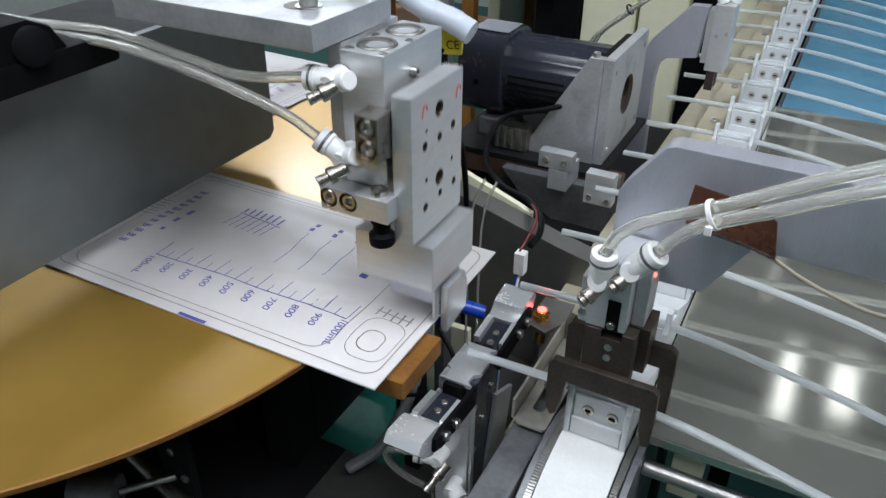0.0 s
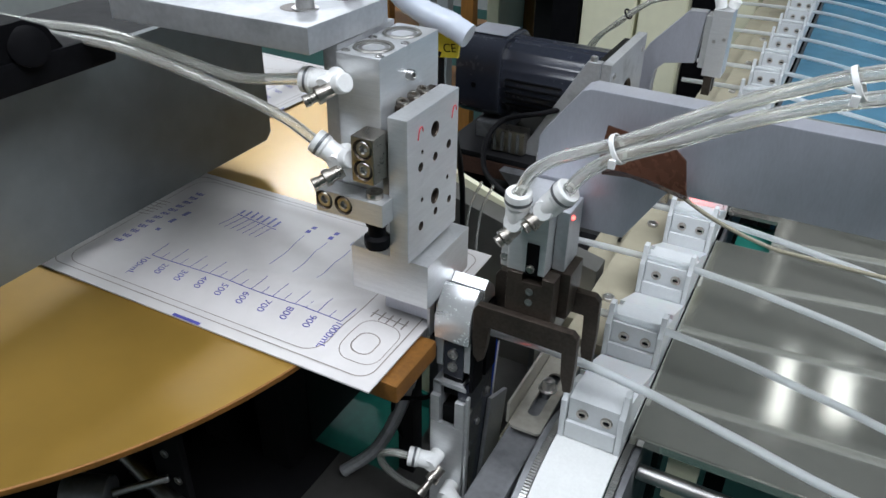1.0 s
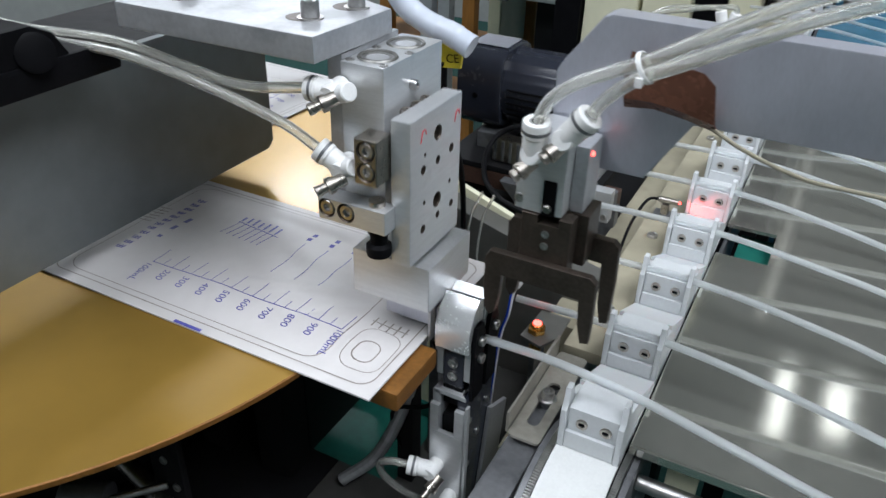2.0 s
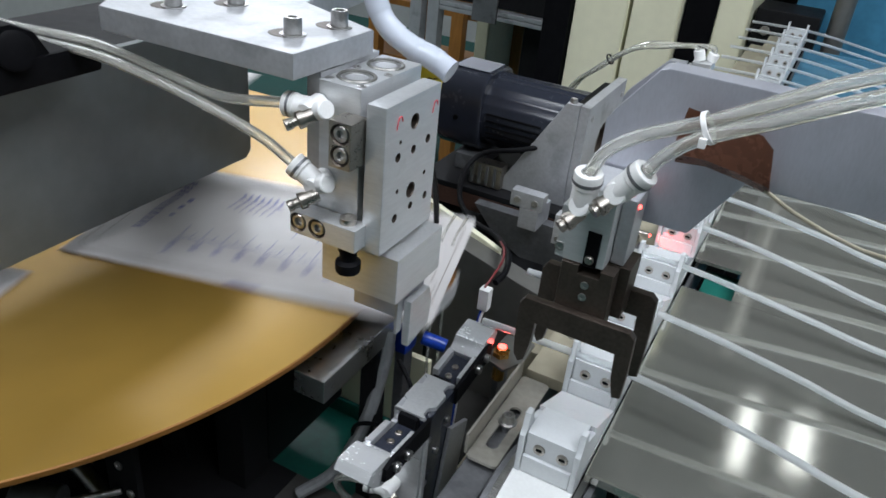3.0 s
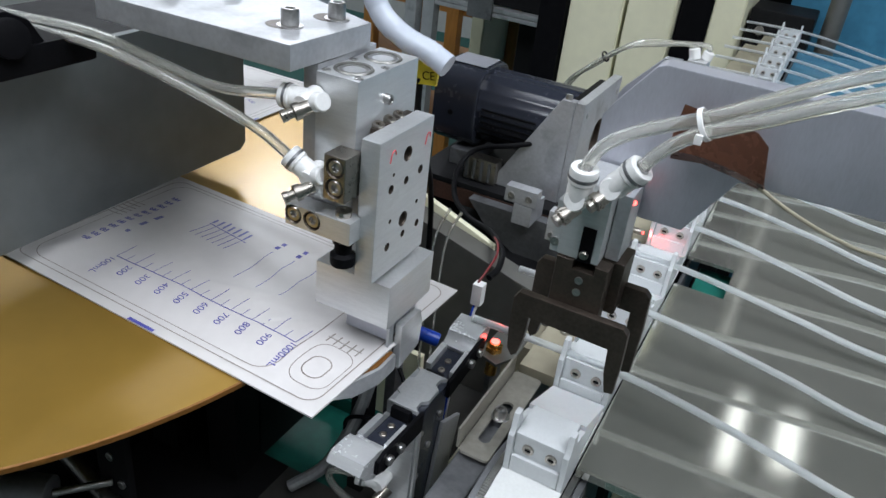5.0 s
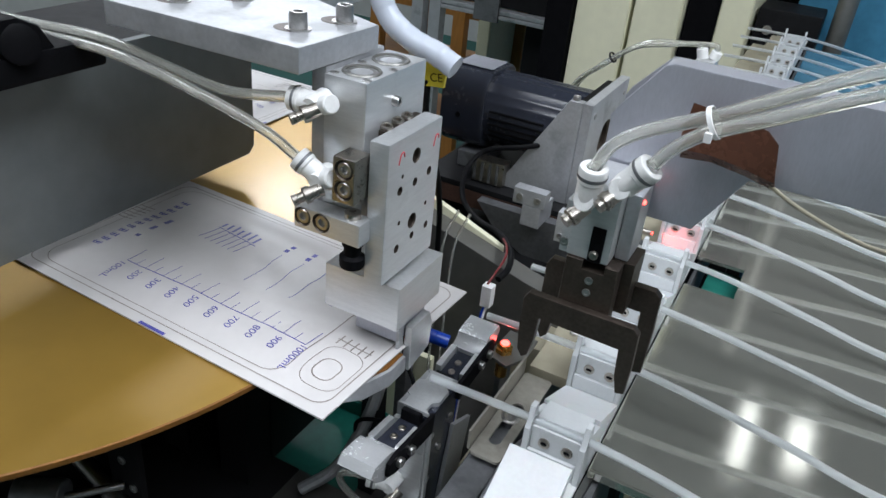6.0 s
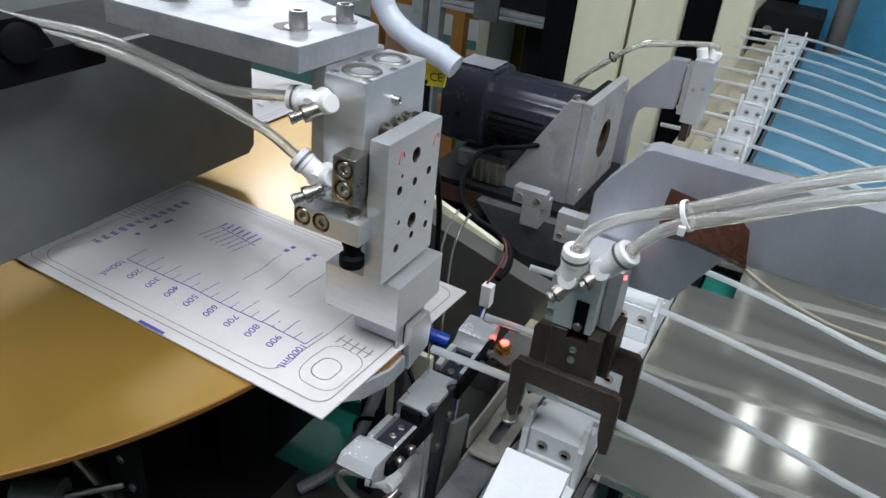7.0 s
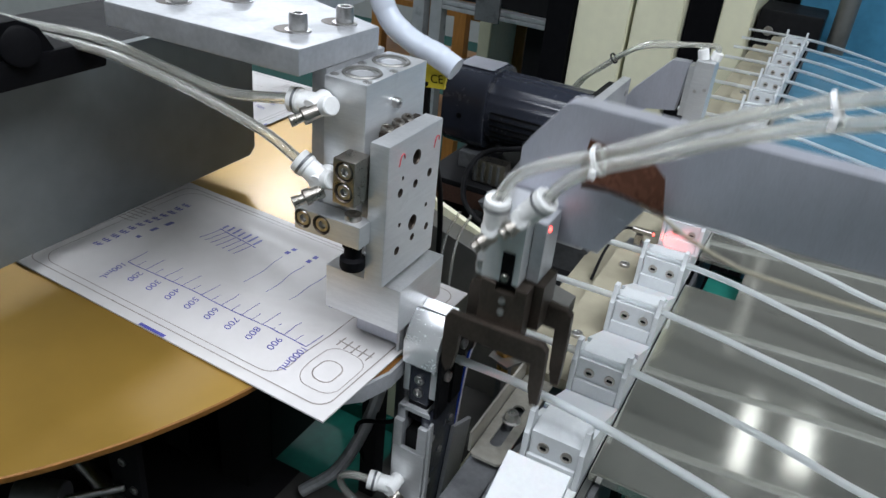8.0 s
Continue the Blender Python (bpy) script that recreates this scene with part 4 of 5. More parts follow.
        for z in (0.0200, 0.0290):
            bolt(arm, (0.2060, yy(-0.0005), TOOL_Z + z), (0, -side, 0), 0.0022, 0.0012, NICKEL)
            bolt(arm, (0.2060, yy(0.0040), TOOL_Z + z), (0, side, 0), 0.0030, 0.0018, CHROME)
        lo, hi = sorted((yy(-0.007), yy(0.004)))
        part("lever", bx(0.1998, 0.2122, lo, hi, TOOL_Z - 0.002, TOOL_Z + 0.0118, 0.0008), BLACK, arm, "black steel lever")
        lo, hi = sorted((yy(-0.0085), yy(0.0050)))
        mid = (lo + hi) / 2
        part("side_plate", prism([(lo, TOOL_Z + 0.0060), (hi, TOOL_Z + 0.0060), (hi, TOOL_Z + 0.0480), (mid + (hi - lo) * 0.3, TOOL_Z + 0.0560), (mid - (hi - lo) * 0.3, TOOL_Z + 0.0560), (lo, TOOL_Z + 0.0480)], "x", 0.2167, 0.2192, 0.0005), BLACK, arm, "black side plate")
        for z in (0.0340, 0.0460):
            bolt(arm, (0.2192, mid, TOOL_Z + z), (1, 0, 0), 0.0030, 0.0026, CHROME)
        arms.append((arm, side, py))
    return o, arms



TOOL, TOOL_ARMS = clamp_tool()
air_tube("air_tube", [(0.1870, 0.2075, -0.0845), (0.176, 0.206, -0.086), (0.166, 0.209, -0.096), (0.166, 0.213, -0.110), (0.176, 0.216, -0.120), (0.188, 0.222, -0.130), (0.190, 0.230, -0.1470)], 0.0024, "clear air tube looping from the clamp gripper", bore=0.0015)


# ---- parts round the station ----
def slotted_guide():
    o = thing("slotted_guide", (0.248, 0.28, -0.06), "bent stainless guide strip with a long slot and socket screw", "guide strip")
    z = -0.0535
    bm = bmesh.new()
    outer = rounded(0.2395, 0.2590, 0.2310, 0.3180, 0.003)[:-1]
    inner = rounded(0.2455, 0.2530, 0.2440, 0.2860, 0.0037)[:-1]
    n = len(outer)
    a, b, c, d = ([bm.verts.new((x, y, h)) for x, y in ring] for ring, h in ((outer, z), (inner, z), (outer, z - 0.0018), (inner, z - 0.0018)))
    for i in range(n):
        k = (i + 1) % n
        bm.faces.new((a[i], a[k], b[k], b[i]))
        bm.faces.new((c[i], d[i], d[k], c[k]))
        bm.faces.new((a[i], c[i], c[k], a[k]))
        bm.faces.new((b[i], b[k], d[k], d[i]))
    part("strip", bm, GUIDE, o)
    part("upturned_edge", bx(0.2370, 0.2388, 0.2340, 0.3180, z - 0.002, z + 0.0125, 0.0005), GUIDE, o)
    bolt(o, (0.2492, 0.2705, z), (0, 0, 1), 0.0040, 0.0062, CHROME, 1.5)
    part("standoff", rod((0.2492, 0.2705, z - 0.001), (0.2492, 0.2705, -0.0602), 0.0035), CAST, o)


slotted_guide()


def rest_bar():
    o = thing("steel_rest_bar", (0.152, 0.235, -0.02), "square steel rest bar beside the table rim", "steel bar")
    part("bar", bx(0.1425, 0.1640, 0.196, 0.272, -0.0270, -0.0110, 0.0012), STEEL, o)
    part("post", bx(0.1505, 0.1625, 0.255, 0.268, -0.1600, -0.0272, 0.001), DARK, o)


rest_bar()


def deck():
    o = thing("machine_deck", (0.1, 0.5, FLOOR_Z), "dark steel machine deck on a black frame", "machine frame")
    part("deck_plate", bx(0.1050, 0.2360, 0.06, 0.248, -0.1680, -0.1602, 0.001), DECK, o, "scratched dark deck plate")
    # same deck under the table, coloured near black to paint its shade
    part("deck_shaded", bx(0.00, 0.1048, 0.06, 0.248, -0.1680, -0.1602, 0.001), DARK, o)
    part("deck_strip", bx(0.150, 0.2360, 0.2482, 0.404, -0.1680, -0.1602, 0.001), DECK, o)
    # dark block added only to fill the black shade under the table
    part("shade_block", bx(-0.20, 0.078, 0.2485, 0.345, -0.168, -0.030, 0.002), DARK, o)
    part("rear_plate", prism([(0.10, -0.168), (0.2360, -0.168), (0.2360, -0.050), (0.2000, -0.042), (0.1180, -0.0190), (0.10, -0.014)], "y", 0.4045, 0.425, 0.001), STEEL_DULL, o, "upright dull stainless plate")
    part("cream_strip", prism([(0.04, -0.160), (0.1700, -0.160), (0.1700, -0.0320), (0.1580, -0.027), (0.1060, -0.008), (0.04, 0.004)], "y", 0.4254, 0.4310, 0.0008), CREAM, o, "cream painted sloping strip")
    part("cream_skirt", bx(0.0600, 0.1490, 0.3600, 0.3660, -0.45, -0.112, 0.001), CREAM, o, "cream painted skirt panel")
    part("cream_foot", bx(0.2225, 0.2372, 0.262, 0.403, -0.1600, -0.1000, 0.001), CREAM, o)
    part("rear_deck", bx(0.02, 0.2095, 0.4312, 0.80, -0.168, -0.095, 0.001), DARK, o)
    # table pedestal, oversized and near black to fill the shade below
    part("pedestal", bx(-0.45, 0.06, -0.10, 0.24, FLOOR_Z, -0.1705, 0.003), DARK, o)
    part("pedestal", bx(0.04, 0.20, 0.43, 0.80, FLOOR_Z, -0.1682, 0.003), DARK, o)
    part("tie_rod", rod((-0.05, 0.16, -0.12), (0.235, 0.10, -0.14), 0.006, 18), CHROME, o)
    for k in range(2):
        part("column", bx(0.005 + 0.055 * k, 0.03 + 0.055 * k, 0.215, 0.240, -0.1598, -0.03, 0.001), DARK, o)



deck()


def green_bin():
    o = thing("green_bin", (0.085, 0.30, FLOOR_Z), "dark green plastic bin under the table edge", "bin")
    part("body", bx(0.020, 0.148, 0.2495, 0.3590, FLOOR_Z, -0.2000, 0.003), TEAL, o)
    for y0, y1 in ((0.2495, 0.2535), (0.3550, 0.3590)):
        part("rim", bx(0.020, 0.148, y0, y1, -0.1998, -0.1850, 0.001), TEAL, o)
    for x0, x1 in ((0.020, 0.024), (0.144, 0.148)):
        part("rim", bx(x0, x1, 0.2537, 0.3548, -0.1998, -0.1850, 0.001), TEAL, o)


green_bin()


def roller_bracket():
    o = thing("roller_bracket", (0.045, 0.13, -0.16), "dark bracket with a grey roller under the table rim", "roller")
    part("bracket", bx(0.040, 0.066, 0.142, 0.147, -0.1600, -0.050, 0.001), DARK, o)
    part("roller", rod((0.004, 0.104, -0.112), (0.030, 0.116, -0.112), 0.011, 24), CAST, o, "grey roller")
    part("axle", rod((0.030, 0.116, -0.112), (0.052, 0.1418, -0.112), 0.0025, 16), CHROME, o)
    for k in range(3):
        bolt(o, (0.046 + 0.007 * k, 0.142, -0.070 - 0.02 * k), (0, -1, 0), 0.003, 0.0015)


roller_bracket()


def cable(name, pts, r, mat, label, cat="cable"):
    return tagged(part(name, sweep(pts, r, 10), mat, None, label), label, cat)


cable("braided_cable", [(0.1630, 0.268, -0.018), (0.1640, 0.262, -0.040), (0.1560, 0.255, -0.090), (0.1400, 0.245, -0.135), (0.120, 0.23, -0.1557)], 0.0045, ALU_DULL, "grey braided cable hanging beside the rest bar")
cable("black_cable", [(0.1700, 0.270, -0.040), (0.185, 0.262, -0.055), (0.178, 0.25, -0.075), (0.150, 0.25, -0.095), (0.16, 0.262, -0.1587)], 0.0015, RUBBER, "thin black cable looping under the table")


def sensor():
    o = thing("proximity_sensor", (0.215, 0.33, -0.16), "brass proximity sensor with a glowing red tip on a bent plate", "sensor")
    part("plate", prism([(0.2130, 0.311), (0.2290, 0.306), (0.2370, 0.322), (0.2360, 0.345), (0.2150, 0.345)], "z", -0.0480, -0.0455, 0.0005), STEEL_DULL, o)
    part("thread", rod((0.2212, 0.320, -0.066), (0.2212, 0.320, -0.0390), 0.0042, 18), BRASS, o)
    for z in (-0.0453, -0.0525):
        part("nut", lathe([(0.003, 0), (0.0062, 0), (0.0062, 0.0032), (0.003, 0.0032)], (0.2212, 0.320, z), (0, 0, 1), 6), BRASS, o)
    part("tip", lathe([(0.003, 0), (0.003, 0.0008), (0, 0.0012)], (0.2212, 0.320, -0.0390), (0, 0, 1), 16), RED_GLOW, o, "glowing red tip")
    part("bracket", bx(0.2160, 0.2200, 0.325, 0.345, -0.1598, -0.0482, 0.0006), CAST, o)



sensor()


def laser_sensor():
    o = thing("laser_sensor", (0.255, 0.535, -0.05), "small nickel-plated sensor with a red beam beside the belt", "sensor")
    part("plate", bx(0.2440, 0.2640, 0.530, 0.545, -0.0498, -0.0480, 0.0004), CAST, o)
    part("nut", bx(0.2500, 0.2560, 0.533, 0.541, -0.0478, -0.0380, 0.0006), NICKEL, o)
    part("barrel", rod((0.2460, 0.537, -0.0350), (0.2640, 0.537, -0.0350), 0.0026, 14), NICKEL, o)
    part("tip", rod((0.2641, 0.537, -0.0350), (0.2652, 0.537, -0.0350), 0.0016, 12), RED_GLOW, o, "glowing red tip")
    part("lead", sweep([(0.2462, 0.537, -0.0350), (0.238, 0.530, -0.036), (0.232, 0.51, -0.050), (0.230, 0.49, -0.0705)], 0.0013, 8), RUBBER, o)


laser_sensor()


def red_beam(eye, target, watts, degrees, size=0.0015):
    d = bpy.data.lights.new("red_beam", "SPOT")
    d.energy, d.color, d.spot_size, d.spot_blend, d.shadow_soft_size = watts, (1.0, 0.06, 0.05), radians(degrees), 0.6, size
    o = new("red_beam", d)
    o.matrix_world = look(eye, target)


red_beam((0.2212, 0.3195, -0.0370), (0.2212, 0.3165, 0.0), 0.07, 50)
red_beam((0.2665, 0.537, -0.0350), (0.290, 0.545, -0.040), 0.06, 80)
bs = thing("blue_fitting", (0.175, 0.30, -0.04), "bright blue plastic air fitting with a black cap", "air fitting")
part("body", rod((0.1705, 0.300, -0.0400), (0.1865, 0.305, -0.0440), 0.0048, 20), BLUE_BRIGHT, bs)
part("block", bx(0.1580, 0.1665, 0.285, 0.300, -0.048, -0.028, 0.001), BLUE_BRIGHT, bs, "blue label block")
part("cap", rod((0.1612, 0.2925, -0.0258), (0.1612, 0.2925, -0.0170), 0.0035, 16), BLACK, bs)
part("stand", bx(0.1575, 0.1650, 0.287, 0.298, -0.1598, -0.0482, 0.0006), CAST, bs)


# ---- far transfer station: motor, bracket, arm ----
def motor():
    o = thing("gear_motor", (0.10, 0.62, -0.06), "black enamelled electric motor on a brown steel rail", "electric motor")
    c = (0.62, 0.011)
    R0 = 0.0375
    pts = []
    for i in range(72):
        a = radians(5 * i)
        r = R0 - (0.0011 if (i % 3 == 0 and (i * 5) % 180 > 60) else 0)
        pts.append((c[0] + r * math.cos(a), c[1] + r * math.sin(a)))
    part("housing", prism(pts, "x", 0.070, 0.166, 0.0008), BLACK_PAINT, o)
    cov = []
    for i in range(40):
        a = radians(9 * i)
        ca, sa = math.cos(a), math.sin(a)
        y, z = (math.copysign(0.0400 * abs(q) ** 0.55, q) for q in (ca, sa))
        cov.append((c[0] + y, c[1] + z))
    part("fan_cover", prism(cov, "x", 0.0245, 0.0725, 0.004), BLACK_PAINT, o)
    for k in range(5):
        z = c[1] - 0.020 + 0.0065 * k
        y = c[0] - math.sqrt(R0 ** 2 - (z - c[1]) ** 2)
        part("cooling_rib", rod((0.078, y - 0.0002, z), (0.135, y - 0.0002, z), 0.0012, 8, bev=0.0003), BLACK, o)
    bolt(o, (0.046, c[0] - 0.0400, c[1] - 0.004), (0, -1, 0), 0.0028, 0.001, BLACK)
    part("cover_plate", bx(0.030, 0.068, 0.602, 0.638, 0.0512, 0.0521, 0.0004), ALU_PALE, o, "pale metal plate on the cover")
    part("flange", bx(0.1662, 0.1740, 0.576, 0.664, -0.038, 0.050, 0.001), BLACK, o)
    part("gearbox_foot", bx(0.050, 0.075, 0.580, 0.640, -0.0463, -0.0290, 0.002), CAST, o)
    part("terminal_box", bx(0.078, 0.112, 0.556, 0.5720, -0.0460, -0.0220, 0.002), NICKEL, o, "ribbed metal clamp box")
    for k in range(4):
        part("box_rib", bx(0.080 + 0.008 * k, 0.083 + 0.008 * k, 0.5548, 0.5558, -0.0440, -0.0240, 0.0003), CAST, o)
    br = part("bracket_plate", bx(0.1745, 0.1835, 0.566, 0.682, -0.0463, 0.053, 0.0009), ALU_DULL, o)
    drill(br, [((0.1835, 0.626, 0.004), (1, 0, 0), 0.0165, 0.007)])
    for y in (0.578, 0.670):
        for z in (-0.035, 0.040):
            bolt(br, (0.1835, y, z), (1, 0, 0), 0.0030, 0.001)
    part("gusset", prism([(0.1040, -0.0463), (0.1743, -0.0463), (0.1743, 0.0535), (0.1620, 0.0535)], "y", 0.5640, 0.5735, 0.0008), ALU_DULL, o)
    bolt(o, (0.1665, 0.569, 0.0535), (0, 0, 1), 0.0034, 0.004)
    part("base", bx(0.030, 0.190, 0.545, 0.70, -0.0523, -0.0465, 0.001), DARK, o)
    part("rail", bx(0.000, 0.205, 0.545, 0.575, -0.0700, -0.0525, 0.001), RUST, o, "brown oxidised rail")
    part("carriage", bx(0.060, 0.170, 0.5753, 0.64, -0.0700, -0.0525, 0.001), BLACK, o)
    for x in (0.02, 0.15):
        part("rail_foot", bx(x, x + 0.035, 0.55, 0.60, -0.0948, -0.0702, 0.001), DARK, o)
    ck = part("clamp", bx(0.1410, 0.1720, 0.512, 0.5240, -0.0330, -0.0180, 0.0008), ALU_DULL, o)
    part("clamp_leg", bx(0.1510, 0.1690, 0.512, 0.5448, -0.0530, -0.0332, 0.0008), ALU_DULL, o)
    for x in (0.1475, 0.1645):
        bolt(ck, (x, 0.512, -0.0260), (0, -1, 0), 0.0032, 0.0012)
    ck2 = part("clamp", bx(0.1900, 0.2150, 0.495, 0.5070, -0.0490, -0.0210, 0.0008), ALU, o)
    part("clamp_leg", bx(0.1960, 0.2090, 0.5072, 0.5448, -0.0560, -0.0400, 0.0008), CAST, o)
    bolt(ck2, (0.2110, 0.495, -0.0440), (0, -1, 0), 0.0026, 0.001)
    bolt(ck2, (0.1950, 0.495, -0.0430), (0, -1, 0), 0.0026, 0.001)
    part("under_plate", prism([(0.098, -0.0535), (0.212, -0.0535), (0.212, -0.0980), (0.165, -0.1040), (0.120, -0.0780)], "y", 0.532, 0.5447, 0.0008), CAST, o)
    return o


motor()
cable("motor_cable", [(0.150, 0.575, 0.006), (0.1260, 0.556, 0.001), (0.0940, 0.550, -0.009), (0.0850, 0.530, -0.023), (0.0970, 0.500, -0.037), (0.1260, 0.470, -0.038), (0.1600, 0.440, -0.028), (0.1830, 0.410, -0.023), (0.1920, 0.385, -0.023), (0.1910, 0.370, -0.0250)], 0.0025, RUBBER, "black motor cable looping down to a plug")
plug = thing("cable_plug", (0.1885, 0.36, -0.03), "white wire plug with red and blue wires", "plug")
part("housing", bx(0.1845, 0.1925, 0.356, 0.364, -0.0430, -0.0255, 0.0008), FIT, plug)
part("wire", sweep([(0.1875, 0.359, -0.0432), (0.1870, 0.356, -0.050), (0.1865, 0.352, -0.065), (0.182, 0.350, -0.090), (0.18, 0.345, -0.159)], 0.0010, 8), BLUE_BRIGHT, plug, "blue wire")
part("wire", sweep([(0.1895, 0.359, -0.0432), (0.1885, 0.356, -0.050), (0.1875, 0.353, -0.065), (0.183, 0.351, -0.090), (0.181, 0.346, -0.159)], 0.0010, 8), FIT, plug, "white wire")
part("wire", sweep([(0.1872, 0.360, -0.0253), (0.1880, 0.372, -0.0205), (0.1868, 0.390, -0.0175), (0.179, 0.410, -0.0190), (0.170, 0.425, -0.0230)], 0.0009, 8), RED_WIRE, plug, "red wire")


def far_arm():
    o = thing("far_transfer_arm", (0.19, 0.72, -0.095), "aluminium transfer arm with a hanging tube gripper at the far station", "gripper arm")
    part("arm_plate", prism([(0.1640, -0.0940), (0.1900, -0.0940), (0.1880, -0.0100), (0.1900, 0.0080), (0.1980, 0.0160), (0.2270, 0.0210), (0.2310, 0.0720), (0.2140, 0.0715), (0.1800, 0.0330), (0.1660, 0.0050)], "y", 0.7130, 0.7260, 0.001), ALU_PALE, o)
    part("adaptor", bx(0.2313, 0.2370, 0.7100, 0.7290, 0.0180, 0.0700, 0.0008), ALU, o)
    part("gripper_body", bx(0.2373, 0.2560, 0.7060, 0.7330, 0.0120, 0.0770, 0.0008), ALU, o)
    for x, z in ((0.2430, 0.0470), (0.2520, 0.0500)):
        bolt(o, (x, 0.7060, z), (0, -1, 0), 0.0018, 0.0004)
    part("jaw", bx(0.2400, 0.2480, 0.7080, 0.7160, -0.0080, 0.0118, 0.0005), DARK_STEEL, o)
    part("jaw", bx(0.2400, 0.2480, 0.7230, 0.7310, -0.0080, 0.0118, 0.0005), DARK_STEEL, o)
    part("elbow", rod((0.2430, 0.7150, 0.0772), (0.2400, 0.7150, 0.0870), 0.0055, 18), FIT, o)
    part("elbow", rod((0.2520, 0.7230, 0.0772), (0.2540, 0.7230, 0.0850), 0.0055, 18), FIT, o)
    part("air_hose", sweep([(0.2400, 0.715, 0.0865), (0.232, 0.716, 0.0895), (0.205, 0.722, 0.0820), (0.17, 0.73, 0.070), (0.132, 0.737, 0.038), (0.10, 0.76, 0.00), (0.06, 0.80, -0.0945)], 0.0026, 10, bore=0.0015), TUBE, o, "clear air hose")
    part("air_hose", sweep([(0.2540, 0.723, 0.0845), (0.250, 0.724, 0.0900), (0.225, 0.727, 0.0860), (0.18, 0.735, 0.076), (0.138, 0.740, 0.042), (0.105, 0.765, 0.004), (0.07, 0.81, -0.0945)], 0.0026, 10, bore=0.0015), TUBE, o, "clear air hose")
    part("cable_tie", lathe([(0.0052, -0.001), (0.0060, -0.001), (0.0060, 0.001), (0.0052, 0.001)], (0.148, 0.737, 0.0535), (0.8, -0.1, 0.6), 16), BLACK, o)


far_arm()

# ---- spiral-wrapped hose and yellow tag behind the slide ----
def wrapped_hose():
    pts = [(0.115, 0.300, 0.230), (0.119, 0.300, 0.185), (0.128, 0.300, 0.1640), (0.145, 0.300, 0.1535), (0.160, 0.300, 0.1495), (0.1730, 0.300, 0.1440)]
    o = thing("wrapped_hose", (0.17, 0.30, 0.14), "milky spiral-wrapped hose bundle hanging behind the slide", "hose")
    part("wrap", sweep(pts, 0.0068, 18, steps=16, wave=lambda i: 0.965 + 0.055 * ((i % 14) / 14.0)), WRAP, o)
    part("tag", prism([(0.1500, 0.127), (0.1635, 0.1285), (0.1650, 0.1420), (0.1510, 0.143)], "y", 0.3060, 0.3085, 0.0004), YELLOW, o, "yellow tag")
    bm = lettering("CE", 0.0070, pose(0.1585, 0.3057, 0.1335, 90, -8, 0), INK, o)
    part("tag_print", bm, BLACK, o, "black letters CE", smooth=False)
    part("cable", sweep([(0.1520, 0.3075, 0.1310), (0.150, 0.315, 0.100), (0.140, 0.36, 0.04), (0.130, 0.39, -0.03), (0.125, 0.40, -0.1602)], 0.0022, 10), RUBBER, o)


wrapped_hose()
for dx in (0.0, 0.009):
    air_tube("hanging_tube", [(0.158 + dx, 0.36, 0.025), (0.150 + dx, 0.358, 0.000), (0.149 + dx, 0.355, -0.050), (0.152 + dx, 0.35, -0.159)], 0.0010, "thin clear tube hanging before the stainless plate", bore=0.0006)

# ---- machines behind ----
def cream_cabinet(x0, x1, y, name="cream_cabinet"):
    o = thing(name, ((x0 + x1) / 2, y, FLOOR_Z), "cream painted steel machine cabinet panel", "cabinet", "cream cabinets")
    part("carcass", bx(x0, x1, y + 0.004, y + 0.35, FLOOR_Z, 0.75, 0.004), CREAM, o)
    part("door", bx(x0 + 0.003, x1 - 0.003, y, y + 0.0038, FLOOR_Z + 0.08, 0.72, 0.0015), CREAM, o)
    part("plinth", bx(x0, x1, y + 0.0005, y + 0.0038, FLOOR_Z, FLOOR_Z + 0.078, 0.0005), DARK, o)
    return o


cream_cabinet(-0.145, -0.032, 1.50)
cream_cabinet(-0.026, 0.070, 1.50)
cream_cabinet(0.135, 0.195, 1.52)
cream_cabinet(-0.634, -0.590, 2.10)
dp = thing("black_cabinet", (0.10, 1.56, FLOOR_Z), "black machine cabinet between cream panels", "cabinet")
part("panel", bx(-0.40, 0.30, 1.90, 2.0, FLOOR_Z, 0.7, 0.004), DARK, dp)
part("post", bx(-0.205, -0.148, 1.49, 1.54, FLOOR_Z, 0.7, 0.003), BLACK, dp)
part("post", bx(0.072, 0.133, 1.53, 1.60, FLOOR_Z, 0.7, 0.003), BLACK, dp)


def profile_frame():
    o = thing("profile_frame", (-0.5, 1.8, FLOOR_Z), "grey aluminium profile frame of a machine", "machine frame")
    for x in (-0.702, -0.648, -0.272):
        part("upright", bx(x, x + 0.035, 1.80, 1.835, FLOOR_Z, 0.7, 0.003), ALU_DULL, o)
    for z in (-0.1975, -0.1845):
        part("cross_bar", bx(-0.612, -0.2725, 1.80, 1.83, z, z + 0.0115, 0.002), ALU_DULL, o)
    part("guard_panel", bx(-0.612, -0.2725, 1.832, 1.836, -0.172, 0.68, 0.001), DARK, o, "dark guard panel")
    part("hinge", bx(-0.510, -0.440, 1.790, 1.7995, -0.205, -0.140, 0.002), CAST, o)
    part("post", bx(-0.356, -0.325, 2.02, 2.05, FLOOR_Z, -0.20, 0.002), ALU_DULL, o)


profile_frame()


def wooden_shelf():
    o = thing("wooden_shelf", (-0.7, 2.3, FLOOR_Z), "varnished orange wooden shelf frame", "shelf")
    for x in (-1.15, -0.98, -0.82, -0.60):
        part("upright", bx(x, x + 0.045, 2.30, 2.34, FLOOR_Z, 0.6, 0.002), ORANGE, o)
    for z in (-0.75, -0.55, -0.35, -0.1):
        part("shelf_board", bx(-1.3, -0.2, 2.342, 2.6, z, z + 0.02, 0.002), ORANGE, o)


